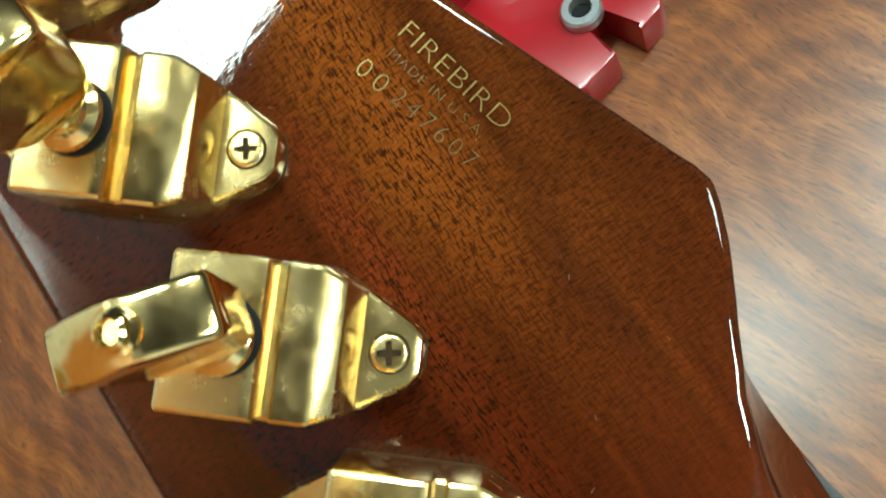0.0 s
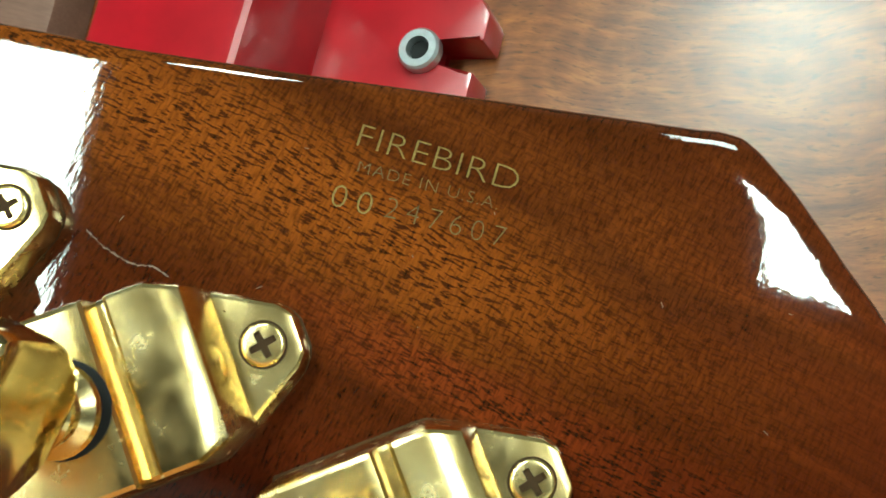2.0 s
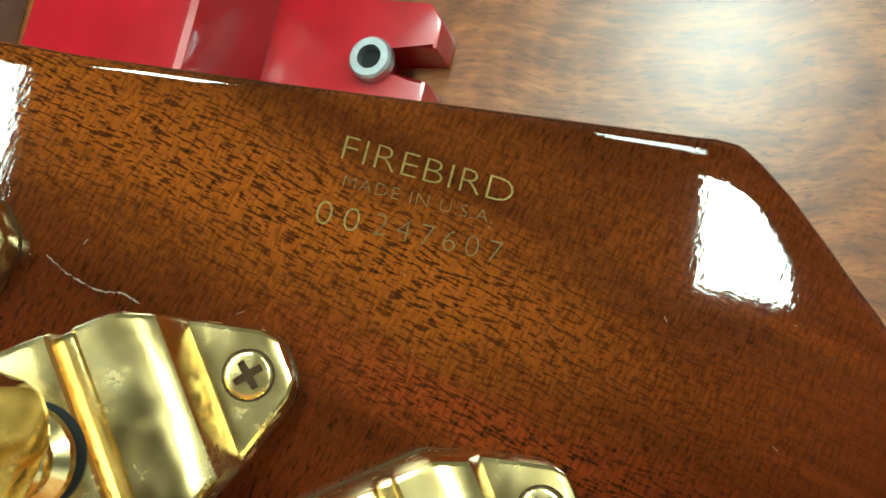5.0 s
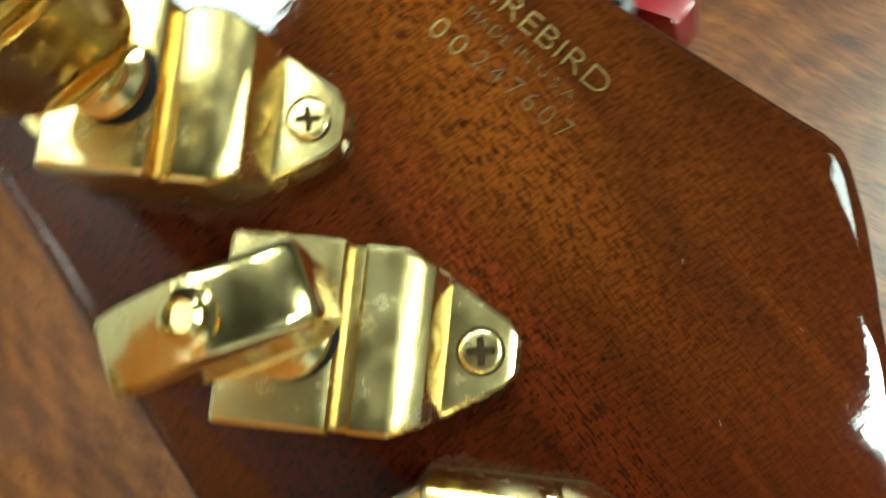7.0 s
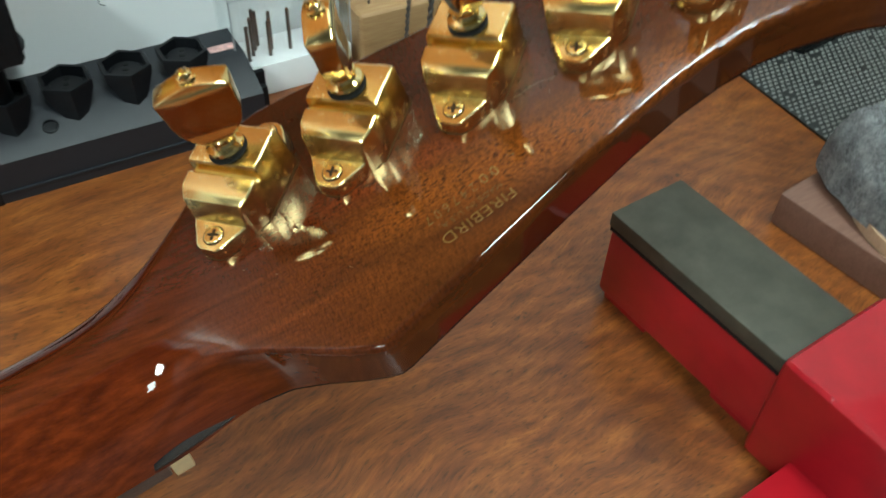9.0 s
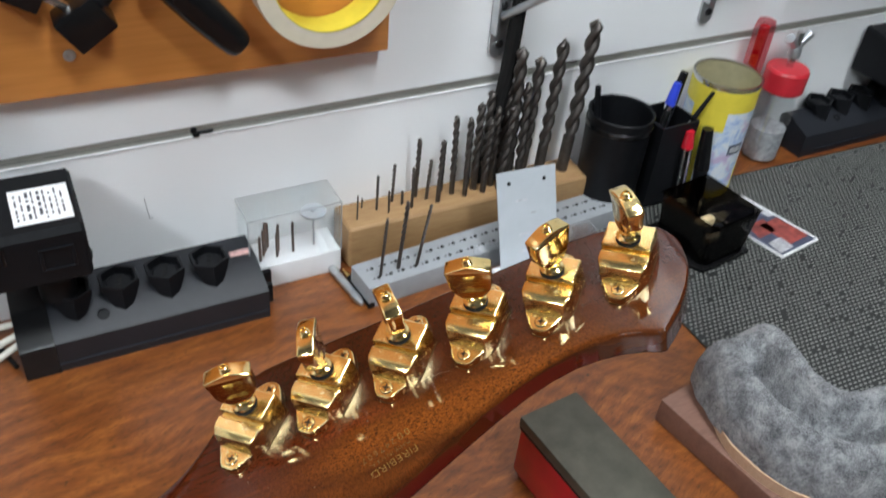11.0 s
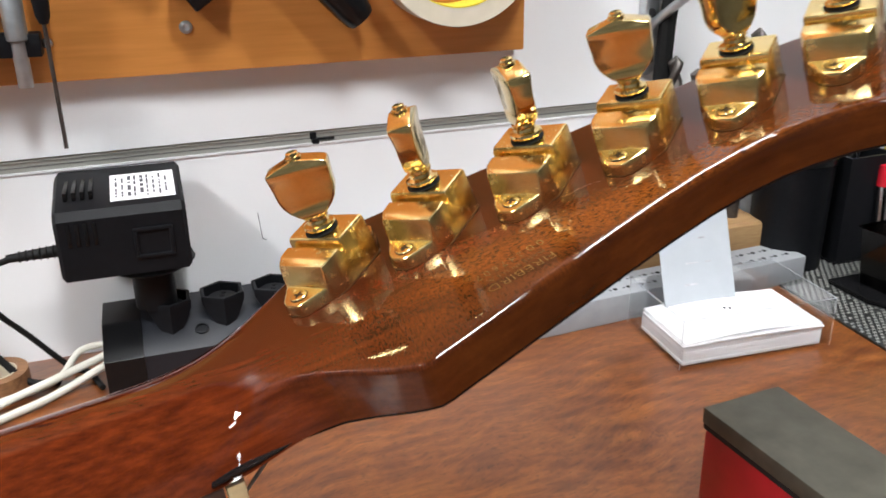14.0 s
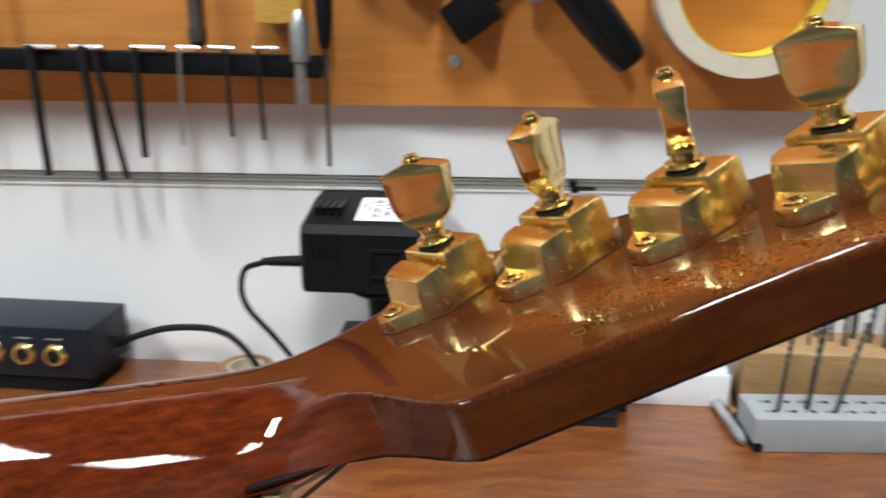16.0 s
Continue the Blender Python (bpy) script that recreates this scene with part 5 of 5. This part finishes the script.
# loose metal sheet leaning
t = bmesh.new()
A, B, C, D = Vector((0.2496, 0.1985, 0.0016)), Vector((0.2990, 0.1965, 0.0016)), Vector((0.3020, 0.2325, 0.0846)), Vector((0.2526, 0.2345, 0.0840))
nrm = (B - A).cross(D - A).normalized() * 0.0008
add_loft(t, [[A, B, C, D], [A + nrm, B + nrm, C + nrm, D + nrm]])
mc = thing("metal_card", "pale grey metal card leaning against the drill stand", "metal card", pose(0, 0, 0))
part("sheet", t, "pale_card", mc)
hx, hy = (B - A).normalized(), (D - A).normalized()
for fx, fy, w, hh in ((0.30, 0.30, 0.006, 0.0006), (0.42, 0.30, 0.003, 0.0006), (0.34, 0.45, 0.009, 0.0005), (0.55, 0.62, 0.005, 0.0006), (0.30, 0.74, 0.010, 0.0005), (0.62, 0.45, 0.004, 0.0005)):
    c0 = A + (B - A) * fx + (D - A) * fy + nrm * 1.15
    q4 = [c0, c0 + hx * w, c0 + hx * w + hy * hh * 2, c0 + hy * hh * 2]
    part("print_bar", add_loft(bmesh.new(), [q4, [p + nrm * 0.08 for p in q4]]), "pale_grey", mc)
for fx in (0.2, 0.8):
    c0 = A + (B - A) * fx + (D - A) * 0.90 + nrm * 1.1
    part("hole", lathe([(0.0016, 0), (0.0016, 0.0002), (0.0003, 0.0002)], 14, Matrix.Translation(c0) @ nrm.to_track_quat("Z", "Y").to_matrix().to_4x4()), "rubber", mc)

# card box
t = thing("card_box", "stack of white cards in a clear acrylic tray", "card holder", turned(0.2322, 0.1560, 0, -1.2))
TW, TD, TH = 0.1020, 0.0640, 0.0320
tray = part("tray", add_loft(bmesh.new(), [rect(0.0014, TW - 0.0014, 0.0014, TD - 0.0014, 0.0014), rect(0.0014, TW - 0.0014, 0.0014, TD - 0.0014, TH), rect(0, TW, 0, TD, TH), rect(0, TW, 0, TD, 0)]), "acrylic_hazy", t, "clear acrylic tray")
tray.visible_shadow = False
for a_, c_ in (((0, 0, TH), (TW, 0, TH)), ((TW, 0, TH), (TW, TD, TH)), ((0, 0, TH), (0, TD, TH)), ((0, TD, TH), (TW, TD, TH)), ((0, 0, 0.0006), (0, 0, TH)), ((TW, 0, 0.0006), (TW, 0, TH)), ((0, TD, 0.0006), (0, TD, TH))):
    part("tray_edge", rod(a_, c_, 0.00018, seg=6), "acrylic_edge", tray)
rnd = random.Random(2)
z = 0.0016
for i in range(10):
    h = 0.00118
    dx, dy = rnd.uniform(-0.0004, 0.0004), rnd.uniform(-0.0003, 0.0003)
    part("card", box((0.0030 + dx, 0.0022 + dy, z), (0.0965 + dx, 0.0520 + dy, z + h - 0.00004), 0), "paper", t)
    z += h
for k, (lift, turn) in enumerate(((0.0012, -0.4), (0.0024, 0.7))):       # the uppermost cards bow upwards
    rows = []
    for i in range(13):
        x = 0.0935 * i / 12
        up = z + 0.0004 * k + lift * math.sin(math.pi * (0.15 + 0.75 * i / 12)) ** 2
        rows.append([(x, 0, up), (x, 0.0500, up + 0.0006), (x, 0.0500, up + 0.0010), (x, 0, up + 0.0004)])
    bm = add_loft(bmesh.new(), rows)
    bmesh.ops.transform(bm, matrix=pose(0.0036 + 0.0012 * k, 0.0016 + 0.0014 * k, 0, 0, 0, turn), verts=bm.verts)
    card = part("card", bm, "paper", t)
for i in range(2):
    part("print_bar", box((0, 0, 0), (0.0016, 0.0030, 0.00008), 0, pose(0.0480 + 0.0030 * i, 0.0330 - 0.0012 * i, z + 0.0042, 0, 0, -25)), "ink", card)


# ---------------------------------------------------------------- right side clutter
def frustum_box(x0, x1, y0, y1, z0, z1, flare, wall):
    """An open box, wider at its rim."""
    bm = bmesh.new()
    def ring(ix, z, f):
        return [(x0 - f + ix, y0 - f + ix, z), (x1 + f - ix, y0 - f + ix, z), (x1 + f - ix, y1 + f - ix, z), (x0 - f + ix, y1 + f - ix, z)]
    add_loft(bm, [ring(0, z0, 0), ring(0, z1, flare), ring(wall, z1, flare), ring(wall, z0 + wall, 0)])
    return bm


t = thing("parts_tray", "smoked black plastic tray with small parts on the mat", "tray", turned(0.4110, 0.1610, 0.0030, 9))
part("foot_plate", prism([(0.000, -0.003), (0.056, -0.003), (0.060, 0.058), (-0.010, 0.066), (-0.014, 0.030)], 0, 0.0040, 0.0012), "black_gloss", t)
bm = frustum_box(0.002, 0.052, 0.000, 0.054, 0.0041, 0.0440, 0.003, 0.0018)
bmesh.ops.bevel(bm, geom=[e for e in bm.edges if abs(e.verts[0].co.z - e.verts[1].co.z) > 0.02], offset=0.004, segments=3, affect="EDGES")
part("bin", bm, "smoke", t, "translucent smoky bin")
rnd = random.Random(6)
for i, (mat, s) in enumerate((("cream", 0.010), ("cream", 0.008), ("black", 0.012), ("brass", 0.006), ("black", 0.009), ("zinc", 0.007), ("black", 0.010))):
    x, y = rnd.uniform(0.016, 0.048), rnd.uniform(0.012, 0.042)
    part("small_part", box((x - s, y - s * 0.4, 0.0062), (x + s, y + s * 0.4, 0.0062 + s * 0.9), s * 0.25, None, 2), mat, t)

# booklet
t = thing("booklet", "colourful printed booklet lying on the mat", "booklet", pose(0, 0, 0))
quad = [(0.4900, 0.1510), (0.5385, 0.1595), (0.5180, 0.2350), (0.4710, 0.2270)]


def on_quad(a, b):
    p = [Vector(c) for c in quad]
    return p[0] * (1 - a) * (1 - b) + p[1] * a * (1 - b) + p[2] * a * b + p[3] * (1 - a) * b


def slab(pts, z0, z1):
    return add_loft(bmesh.new(), [[(p[0], p[1], z0) for p in pts], [(p[0], p[1], z1) for p in pts]])


part("page_block", slab(quad, 0.0030, 0.0052), "paper", t)
for (a0, a1, b0, b1, skew, mat) in ((0.02, 0.95, 0.02, 0.99, 0, "navy"), (0.42, 0.93, 0.10, 0.50, 0.0, "scarlet"), (0.10, 0.55, 0.34, 0.56, 0.12, "scarlet"), (0.05, 0.40, 0.05, 0.24, 0.06, "pale_grey"), (0.80, 0.95, 0.55, 0.97, 0.0, "pale_grey")):
    zz = 0.00522 if mat == "navy" else 0.00532
    part("print", slab([on_quad(a0, b0), on_quad(a1, b0), on_quad(min(1, a1 + skew), b1), on_quad(max(0, a0 + skew), b1)], zz, zz + 0.00008), mat, t)

# pen cups
t = thing("pen_cup", "round black plastic pen cup on the bench", "pen cup", pose(0.3900, 0.2730, 0), "black pen cups")
part("cup", lathe([(0.0245, 0), (0.0260, 0.001), (0.0272, 0.091), (0.0278, 0.0925), (0.0270, 0.0935), (0.0258, 0.0925), (0.0245, 0.004), (0.001, 0.0035)], 40), "black", t)
part("rim_band", lathe([(0.0275, 0.080), (0.0280, 0.0805), (0.0281, 0.0845), (0.0276, 0.085)], 40, None, False), "black_gloss", t)
t = thing("pen_cup", "square black plastic pen cup on the bench", "pen cup", turned(0.4200, 0.2520, 0, 4), "black pen cups")
part("cup", frustum_box(0, 0.036, 0, 0.034, 0, 0.083, 0.002, 0.0018), "black", t)
part("foot", box((-0.001, -0.001, 0.0), (0.037, 0.035, 0.004), 0.001), "black_gloss", t)


def pen(a, b, r, body, cap, label, f=0.75):
    a, b = Vector(a), Vector(b)
    t = thing("pen", label, "pen", pose(0, 0, 0), "pens in the black cups")
    part("barrel", rod(a, a + (b - a) * f, r), body, t)
    part("cap", rod(a + (b - a) * f, b, r * 1.12, r * 0.8), cap, t)


pen((0.424, 0.269, 0.004), (0.4440, 0.2750, 0.109), 0.0042, "chrome", "blue", "silver ballpoint pen with blue cap", 0.82)
pen((0.430, 0.276, 0.004), (0.4520, 0.2790, 0.116), 0.0042, "black", "black_gloss", "black marker pen in the cup")
pen((0.385, 0.277, 0.004), (0.3700, 0.2850, 0.112), 0.0030, "worn_wood", "black", "slim tool with a brown handle", 0.6)
pen((0.429, 0.272, 0.004), (0.4680, 0.2570, 0.106), 0.0020, "zinc", "rubber", "thin dark metal rod in the cup")
pen((0.4530, 0.2470, 0.0005), (0.4480, 0.2500, 0.076), 0.0048, "chrome", "red_clear", "small tool with red tip", 0.8)
pen((0.4700, 0.2410, 0.0005), (0.4660, 0.2490, 0.076), 0.0062, "black", "black_gloss", "black handled tool beside the cup", 0.5)

# tin can
t = thing("tin_can", "open yellow printed tin can on the bench", "can", pose(0.4960, 0.2730, 0))
R = 0.0290
part("body", lathe([(R - 0.0006, 0), (R, 0.001), (R, 0.109), (R + 0.0008, 0.1102), (R + 0.0006, 0.1115), (R - 0.0012, 0.1112), (R - 0.0012, 0.002), (0.001, 0.002)], 48), "chrome", t)
part("lining", lathe([(0.001, 0.0030), (R - 0.0016, 0.0030), (R - 0.0014, 0.1095)], 48, None, False), "can_lining", t, "dull gold lacquered inside")
for a0, a1, z0, z1, mat, k in ((-180, 180, 0.088, 0.107, "yellow", 0.0002), (-180, 180, 0.003, 0.0879, "pale_blue", 0.0002), (-146, -118, 0.070, 0.088, "yellow", 0.0004), (-180, -146, 0.003, 0.088, "yellow", 0.0004), (-98, -66, 0.047, 0.057, "navy", 0.0004), (-94, -70, 0.0495, 0.0545, "pale_grey", 0.0006), (-38, 0, 0.003, 0.088, "yellow", 0.0004), (-58, -38, 0.003, 0.030, "yellow", 0.0004), (-150, -40, 0.003, 0.010, "yellow", 0.0005)):
    n = max(3, int((a1 - a0) / 8))
    rr = []
    for i in range(n + 1):
        a = radians(a0 + (a1 - a0) * i / n)
        rr.append([((R + q) * math.cos(a), (R + q) * math.sin(a), zz) for q, zz in ((0.00005, z0), (k, z0), (k, z1), (0.00005, z1))])
    part("printed_band", add_loft(bmesh.new(), rr, cap=(a1 - a0) < 359), mat, t)

# jar with wing bolt
t = thing("glass_jar", "small glass jar with red lid and wing bolt", "jar", pose(0.5890, 0.2915, 0))
part("jar", lathe([(0.0160, 0), (0.0178, 0.002), (0.0178, 0.058), (0.0150, 0.067), (0.0150, 0.073), (0.0138, 0.073), (0.0138, 0.067), (0.0166, 0.057), (0.0166, 0.003), (0.001, 0.003)], 32), "acrylic", t)
part("liquid", lathe([(0.0162, 0.0032), (0.0164, 0.004), (0.0164, 0.034), (0.001, 0.034)], 32), "pale_grey", t, "grey filling")
part("lid", lathe([(0.0183, 0.0730), (0.0195, 0.0745), (0.0196, 0.0930), (0.0180, 0.0955), (0.0100, 0.0962), (0.001, 0.0962)], 40), "red_lid", t, "red plastic lid")
part("bolt", rod((0, 0, 0.0960), (0, 0, 0.1300), 0.0033), "chrome", t)
bm = bmesh.new()
for s in (-1, 1):
    add_rod(bm, (0, 0, 0.114), (0.014 * s, 0.002 * s, 0.126), 0.0030, 0.0046)
add_lathe(bm, [(0.0060, 0.106), (0.0060, 0.114), (0.0042, 0.117)], 16)
part("wing_nut", bm, "zinc", t)

t = thing("red_handle_screwdriver", "red transparent screwdriver handle leaning on the wall", "screwdriver", pose(0, 0, 0))
part("handle", lathe([(0.0070, 0.0), (0.0088, 0.004), (0.0092, 0.055), (0.0092, 0.082), (0.0078, 0.0880), (0.0010, 0.0895)], 8, pose(0.5475, 0.2965, 0.0555, 0.0, 0.0, 12)), "red_glass", t, "clear red handle")
part("core", rod((0.5475, 0.2965, 0.0570), (0.5475, 0.2965, 0.1380), 0.0042, 0.0046), "red_clear", t, "deep red core")
part("shaft", rod((0.5465, 0.2950, 0.0), (0.5475, 0.2965, 0.056), 0.0028), "chrome", t)

# ---------------------------------------------------------------- wall fittings
def shelf_bracket(x, z0, z1, slope):
    t = thing("shelf_bracket", "grey steel shelf bracket screwed to the white wall", "bracket", pose(x, wall_y(x), 0, 0, 0, WALL_TURN), "wall brackets")
    part("plate", box((-0.0070, -0.0030, z0), (0.0070, -0.0002, z1), 0.0008), "zinc", t)
    part("rib", box((-0.0072, -0.0100, z0 + 0.014), (-0.0050, -0.0030, z1), 0.0006), "zinc", t)
    part("foot", lathe([(0.0001, 0.0), (0.0070, 0.0), (0.0070, 0.0026), (0.0064, 0.0030), (0.0001, 0.0030)], 28, pose(0.0, -0.0002, z0, 90)), "zinc", t, "rounded lower end")
    for dz in (0.004, 0.034):
        part("screw", lathe([(0.0034, 0), (0.0030, 0.0012), (0.0006, 0.0016)], 16, pose(0.0012, -0.0031, z0 + dz, 90)), "black_steel", t)
    part("strut", rod((0.0, -0.0060, z0 + 0.027), (slope * 0.166, -0.0060 - 0.72 * 0.166, z0 + 0.027 + 0.60 * 0.166), 0.0031), "zinc", t)


shelf_bracket(0.2800, 0.1490, 0.2775, 0.28)
shelf_bracket(0.4860, 0.1490, 0.2775, 0.34)
t = thing("wall_cable", "thick black cable running down the white wall", "cable", pose(0, 0, 0))
part("lead", tube([(0.2945, 0.2925, 0.2770), (0.2942, 0.2925, 0.262), (0.2935, 0.2920, 0.2300), (0.2890, 0.2920, 0.180), (0.2855, 0.2915, 0.125), (0.2760, 0.2915, 0.060), (0.2700, 0.2915, 0.0020)], 0.0058), "rubber", t)
t = thing("wooden_offcut", "worn brown wooden offcut fixed to the wall", "wood block", pose(0.580, wall_y(0.580), 0.196, 0, 0, WALL_TURN))
part("block", box((0, -0.036, 0), (0.22, -0.0004, 0.075), 0.003), "worn_wood", t)
part("knot", lathe([(0.003, 0), (0.003, 0.0006), (0.0005, 0.0006)], 14, pose(0.03, -0.0361, 0.03, 90)), "black", t)

# tool board
BX, BY = 0.1845, wall_y(0.1845) - 0.0150
BOARD_TURN = 1.26
BM = pose(BX, BY, 0.1675, 0, 0, BOARD_TURN)
t = thing("tool_board", "orange brown wooden tool board on the wall", "tool board", BM)
part("board", box((-0.75, 0, 0), (0, 0.0148, 1.05), 0.0012), "board", t)
for x, z in ((-0.2010, 0.0250), (-0.2450, 0.0640), (-0.1580, 0.0590)):
    part("screw", lathe([(0.0036, 0), (0.0034, 0.0008), (0.0020, 0.0012), (0.0006, 0.0006)], 20, pose(x, -0.0002, z, 90)), "zinc", t)

# masking tape
t = thing("tape_roll", "cream masking tape roll with yellow core, hung on the board", "tape roll", pose(0.1348, BY - 0.0020, 0.2352, 90, 0, BOARD_TURN))
part("tape", lathe([(0.0378, 0), (0.0480, 0), (0.0484, 0.0005), (0.0484, 0.0225), (0.0480, 0.0230), (0.0378, 0.0230)], 72, None, False), "tape", t)
part("core", lathe([(0.0377, 0.0), (0.0377, 0.0224), (0.0370, 0.0224), (0.0370, 0.0)], 72, None, False), "yellow", t, "yellow printed cardboard core")
part("hook", rod((0, 0.0335, -0.0005), (0, 0.0335, 0.029), 0.003), "zinc", t)

# crank winder
CY = BY - 0.0160
t = thing("crank_winder", "black plastic hand crank string winder on the tool board", "crank tool", pose(0, 0, 0))
part("handle", lathe([(0.0075, 0), (0.0105, 0.004), (0.0112, 0.020), (0.0112, 0.040), (0.0100, 0.060), (0.0090, 0.067), (0.0078, 0.0695), (0.0050, 0.0702)], 26, look((0.0330, CY - 0.004, 0.2465), (0.0790, CY - 0.004, 0.1930)) @ pose(0, 0, 0, 180)), "black_gloss", t)
bm = bmesh.new()
add_box(bm, (-0.0130, -0.0120, -0.0110), (0.0130, 0.0110, 0.0110), 0.002, pose(-0.0060, CY, 0.2185, 0, -35, 0))
part("head", bm, "black_gloss", t)
part("arm", rod((0.0035, CY + 0.002, 0.2270), (0.0300, CY + 0.002, 0.2610), 0.0055, 0.0062), "black", t)
part("spindle", rod((-0.0140, CY, 0.2260), (-0.0260, CY, 0.2345), 0.0026), "chrome", t, "bright steel spindle")
part("socket", box((-0.0220, -0.0115, -0.0095), (0.0220, 0.0110, 0.0095), 0.002, pose(-0.0435, CY, 0.2465, 0, 30, 0)), "black_gloss", t)

# tool rail with hanging tools
RY = BY - 0.0125
t = thing("tool_rail", "black rail with clipped small tools on the board", "tool rail", pose(0, 0, 0))
part("rail", box((-0.412, -0.006, -0.0125), (0, 0.0055, -0.0008), 0.001, pose(-0.0880, RY - 0.006, 0.1965, 0, 1.0, BOARD_TURN)), "black", t)
for x in (-0.0885, -0.30):
    part("screw", lathe([(0.0030, 0), (0.0026, 0.001), (0.0005, 0.0014)], 14, pose(x + 0.003, RY - 0.0062, 0.190, 90)), "chrome", t)


def hex_key(x0, z0, x1, z1, r, mat, label, bend=None):
    """A hex key hung on the rail; bend is (middle, half length) of its short bright arm."""
    x0, x1, r = x0 + 0.0150, x1 + 0.0150, r * 0.85
    y = RY - 0.0145 + 0.022 * (x0 + 0.088)
    k = thing("hex_key", label, "hex key", pose(x0, y, z0), "tools on the rail")
    part("long_arm", rod((0, 0, 0), (x1 - x0, 0, z1 - z0), r, seg=6), mat, k)
    if bend:
        x, w = bend[0] + 0.0150 - x0, bend[1]
        part("short_arm", rod((min(x - w, -r), 0.001, 0.2004 - z0), (max(x + w * 0.4, r), 0.001, 0.2000 - z0), 0.0016, seg=8), "chrome", k, "bright bent end")


hex_key(-0.2660, 0.2010, -0.2640, 0.1277, 0.0028, "black_steel", "dark steel hex key hanging on the rail", (-0.2550, 0.010))
hex_key(-0.2360, 0.2010, -0.2310, 0.1255, 0.0030, "black_steel", "dark steel hex key hanging on the rail", (-0.2290, 0.014))
hex_key(-0.2290, 0.1980, -0.2170, 0.1265, 0.0022, "black_steel", "dark steel hex key hanging askew on the rail")
hex_key(-0.2055, 0.2000, -0.2050, 0.1394, 0.0024, "black_steel", "short dark steel hex key on the rail", (-0.1920, 0.009))
hex_key(-0.1800, 0.2000, -0.1820, 0.1465, 0.0012, "zinc", "thin grey hex key on the rail", (-0.1720, 0.008))
hex_key(-0.1540, 0.2000, -0.1530, 0.1520, 0.0014, "black_steel", "thin dark hex key on the rail", (-0.1530, 0.010))
hex_key(-0.1360, 0.2000, -0.1350, 0.1505, 0.0014, "black_steel", "thin dark hex key on the rail", (-0.1280, 0.010))
hex_key(-0.3000, 0.2010, -0.2990, 0.1400, 0.0022, "black_steel", "dark steel hex key hanging on the rail")
t = thing("countersink", "grey steel countersink bit held on the rail", "countersink", pose(-0.0985, RY - 0.0105, 0))
part("shank", lathe([(0.0036, 0.1690), (0.0038, 0.1700), (0.0038, 0.192), (0.0054, 0.193), (0.0056, 0.212), (0.0020, 0.2200), (0.0004, 0.2202)], 16), "zinc", t)
t = thing("slim_screwdriver", "slim screwdriver with black and yellow handle", "screwdriver", pose(-0.0850, RY - 0.0100, 0))
part("handle", lathe([(0.0022, 0.200), (0.0036, 0.204), (0.0046, 0.216), (0.0048, 0.232), (0.0042, 0.236)], 14), "black", t)
part("cap", lathe([(0.0044, 0.236), (0.0046, 0.238), (0.0040, 0.248), (0.001, 0.249)], 14), "yellow", t, "yellow end cap")
part("shaft", rod((0, 0, 0.1356), (0, 0, 0.200), 0.0011, seg=8), "hss", t)
t = thing("punch", "dark steel punch hanging above the rail", "punch", pose(-0.1580, RY - 0.006, 0))
part("shaft", lathe([(0.0020, 0.1990), (0.0048, 0.2030), (0.0050, 0.2090), (0.0040, 0.212), (0.0046, 0.240), (0.0040, 0.26)], 16), "hss", t)
t = thing("wooden_handle_tool", "tool with pale yellow wooden handle on the board", "tool", pose(-0.1100, RY - 0.004, 0))
part("handle", box((-0.0135, -0.0075, 0.2125), (0.0135, 0.0075, 0.2900), 0.003), "yellow_wood", t)
t = thing("wall_tool", "thin dark tool hanging on the board", "tool", pose(-0.2790, RY - 0.006, 0))
part("shaft", rod((0, 0, 0.2100), (0, 0, 0.2600), 0.0022, seg=8), "hss", t)

# short scratch on the wall
for x0, z0, x1, z1 in ((0.0130, 0.0767, 0.0145, 0.0596), (0.0145, 0.0596, 0.0170, 0.0585)):
    ob = part("wall_mark", rod((x0, wall_y(x0) - 0.0001, z0), (x1, wall_y(x1) - 0.0001, z1), 0.00022, seg=6), "ink")
    tagged(ob, "short dark scratch on the white wall", "trim", kind="structure")
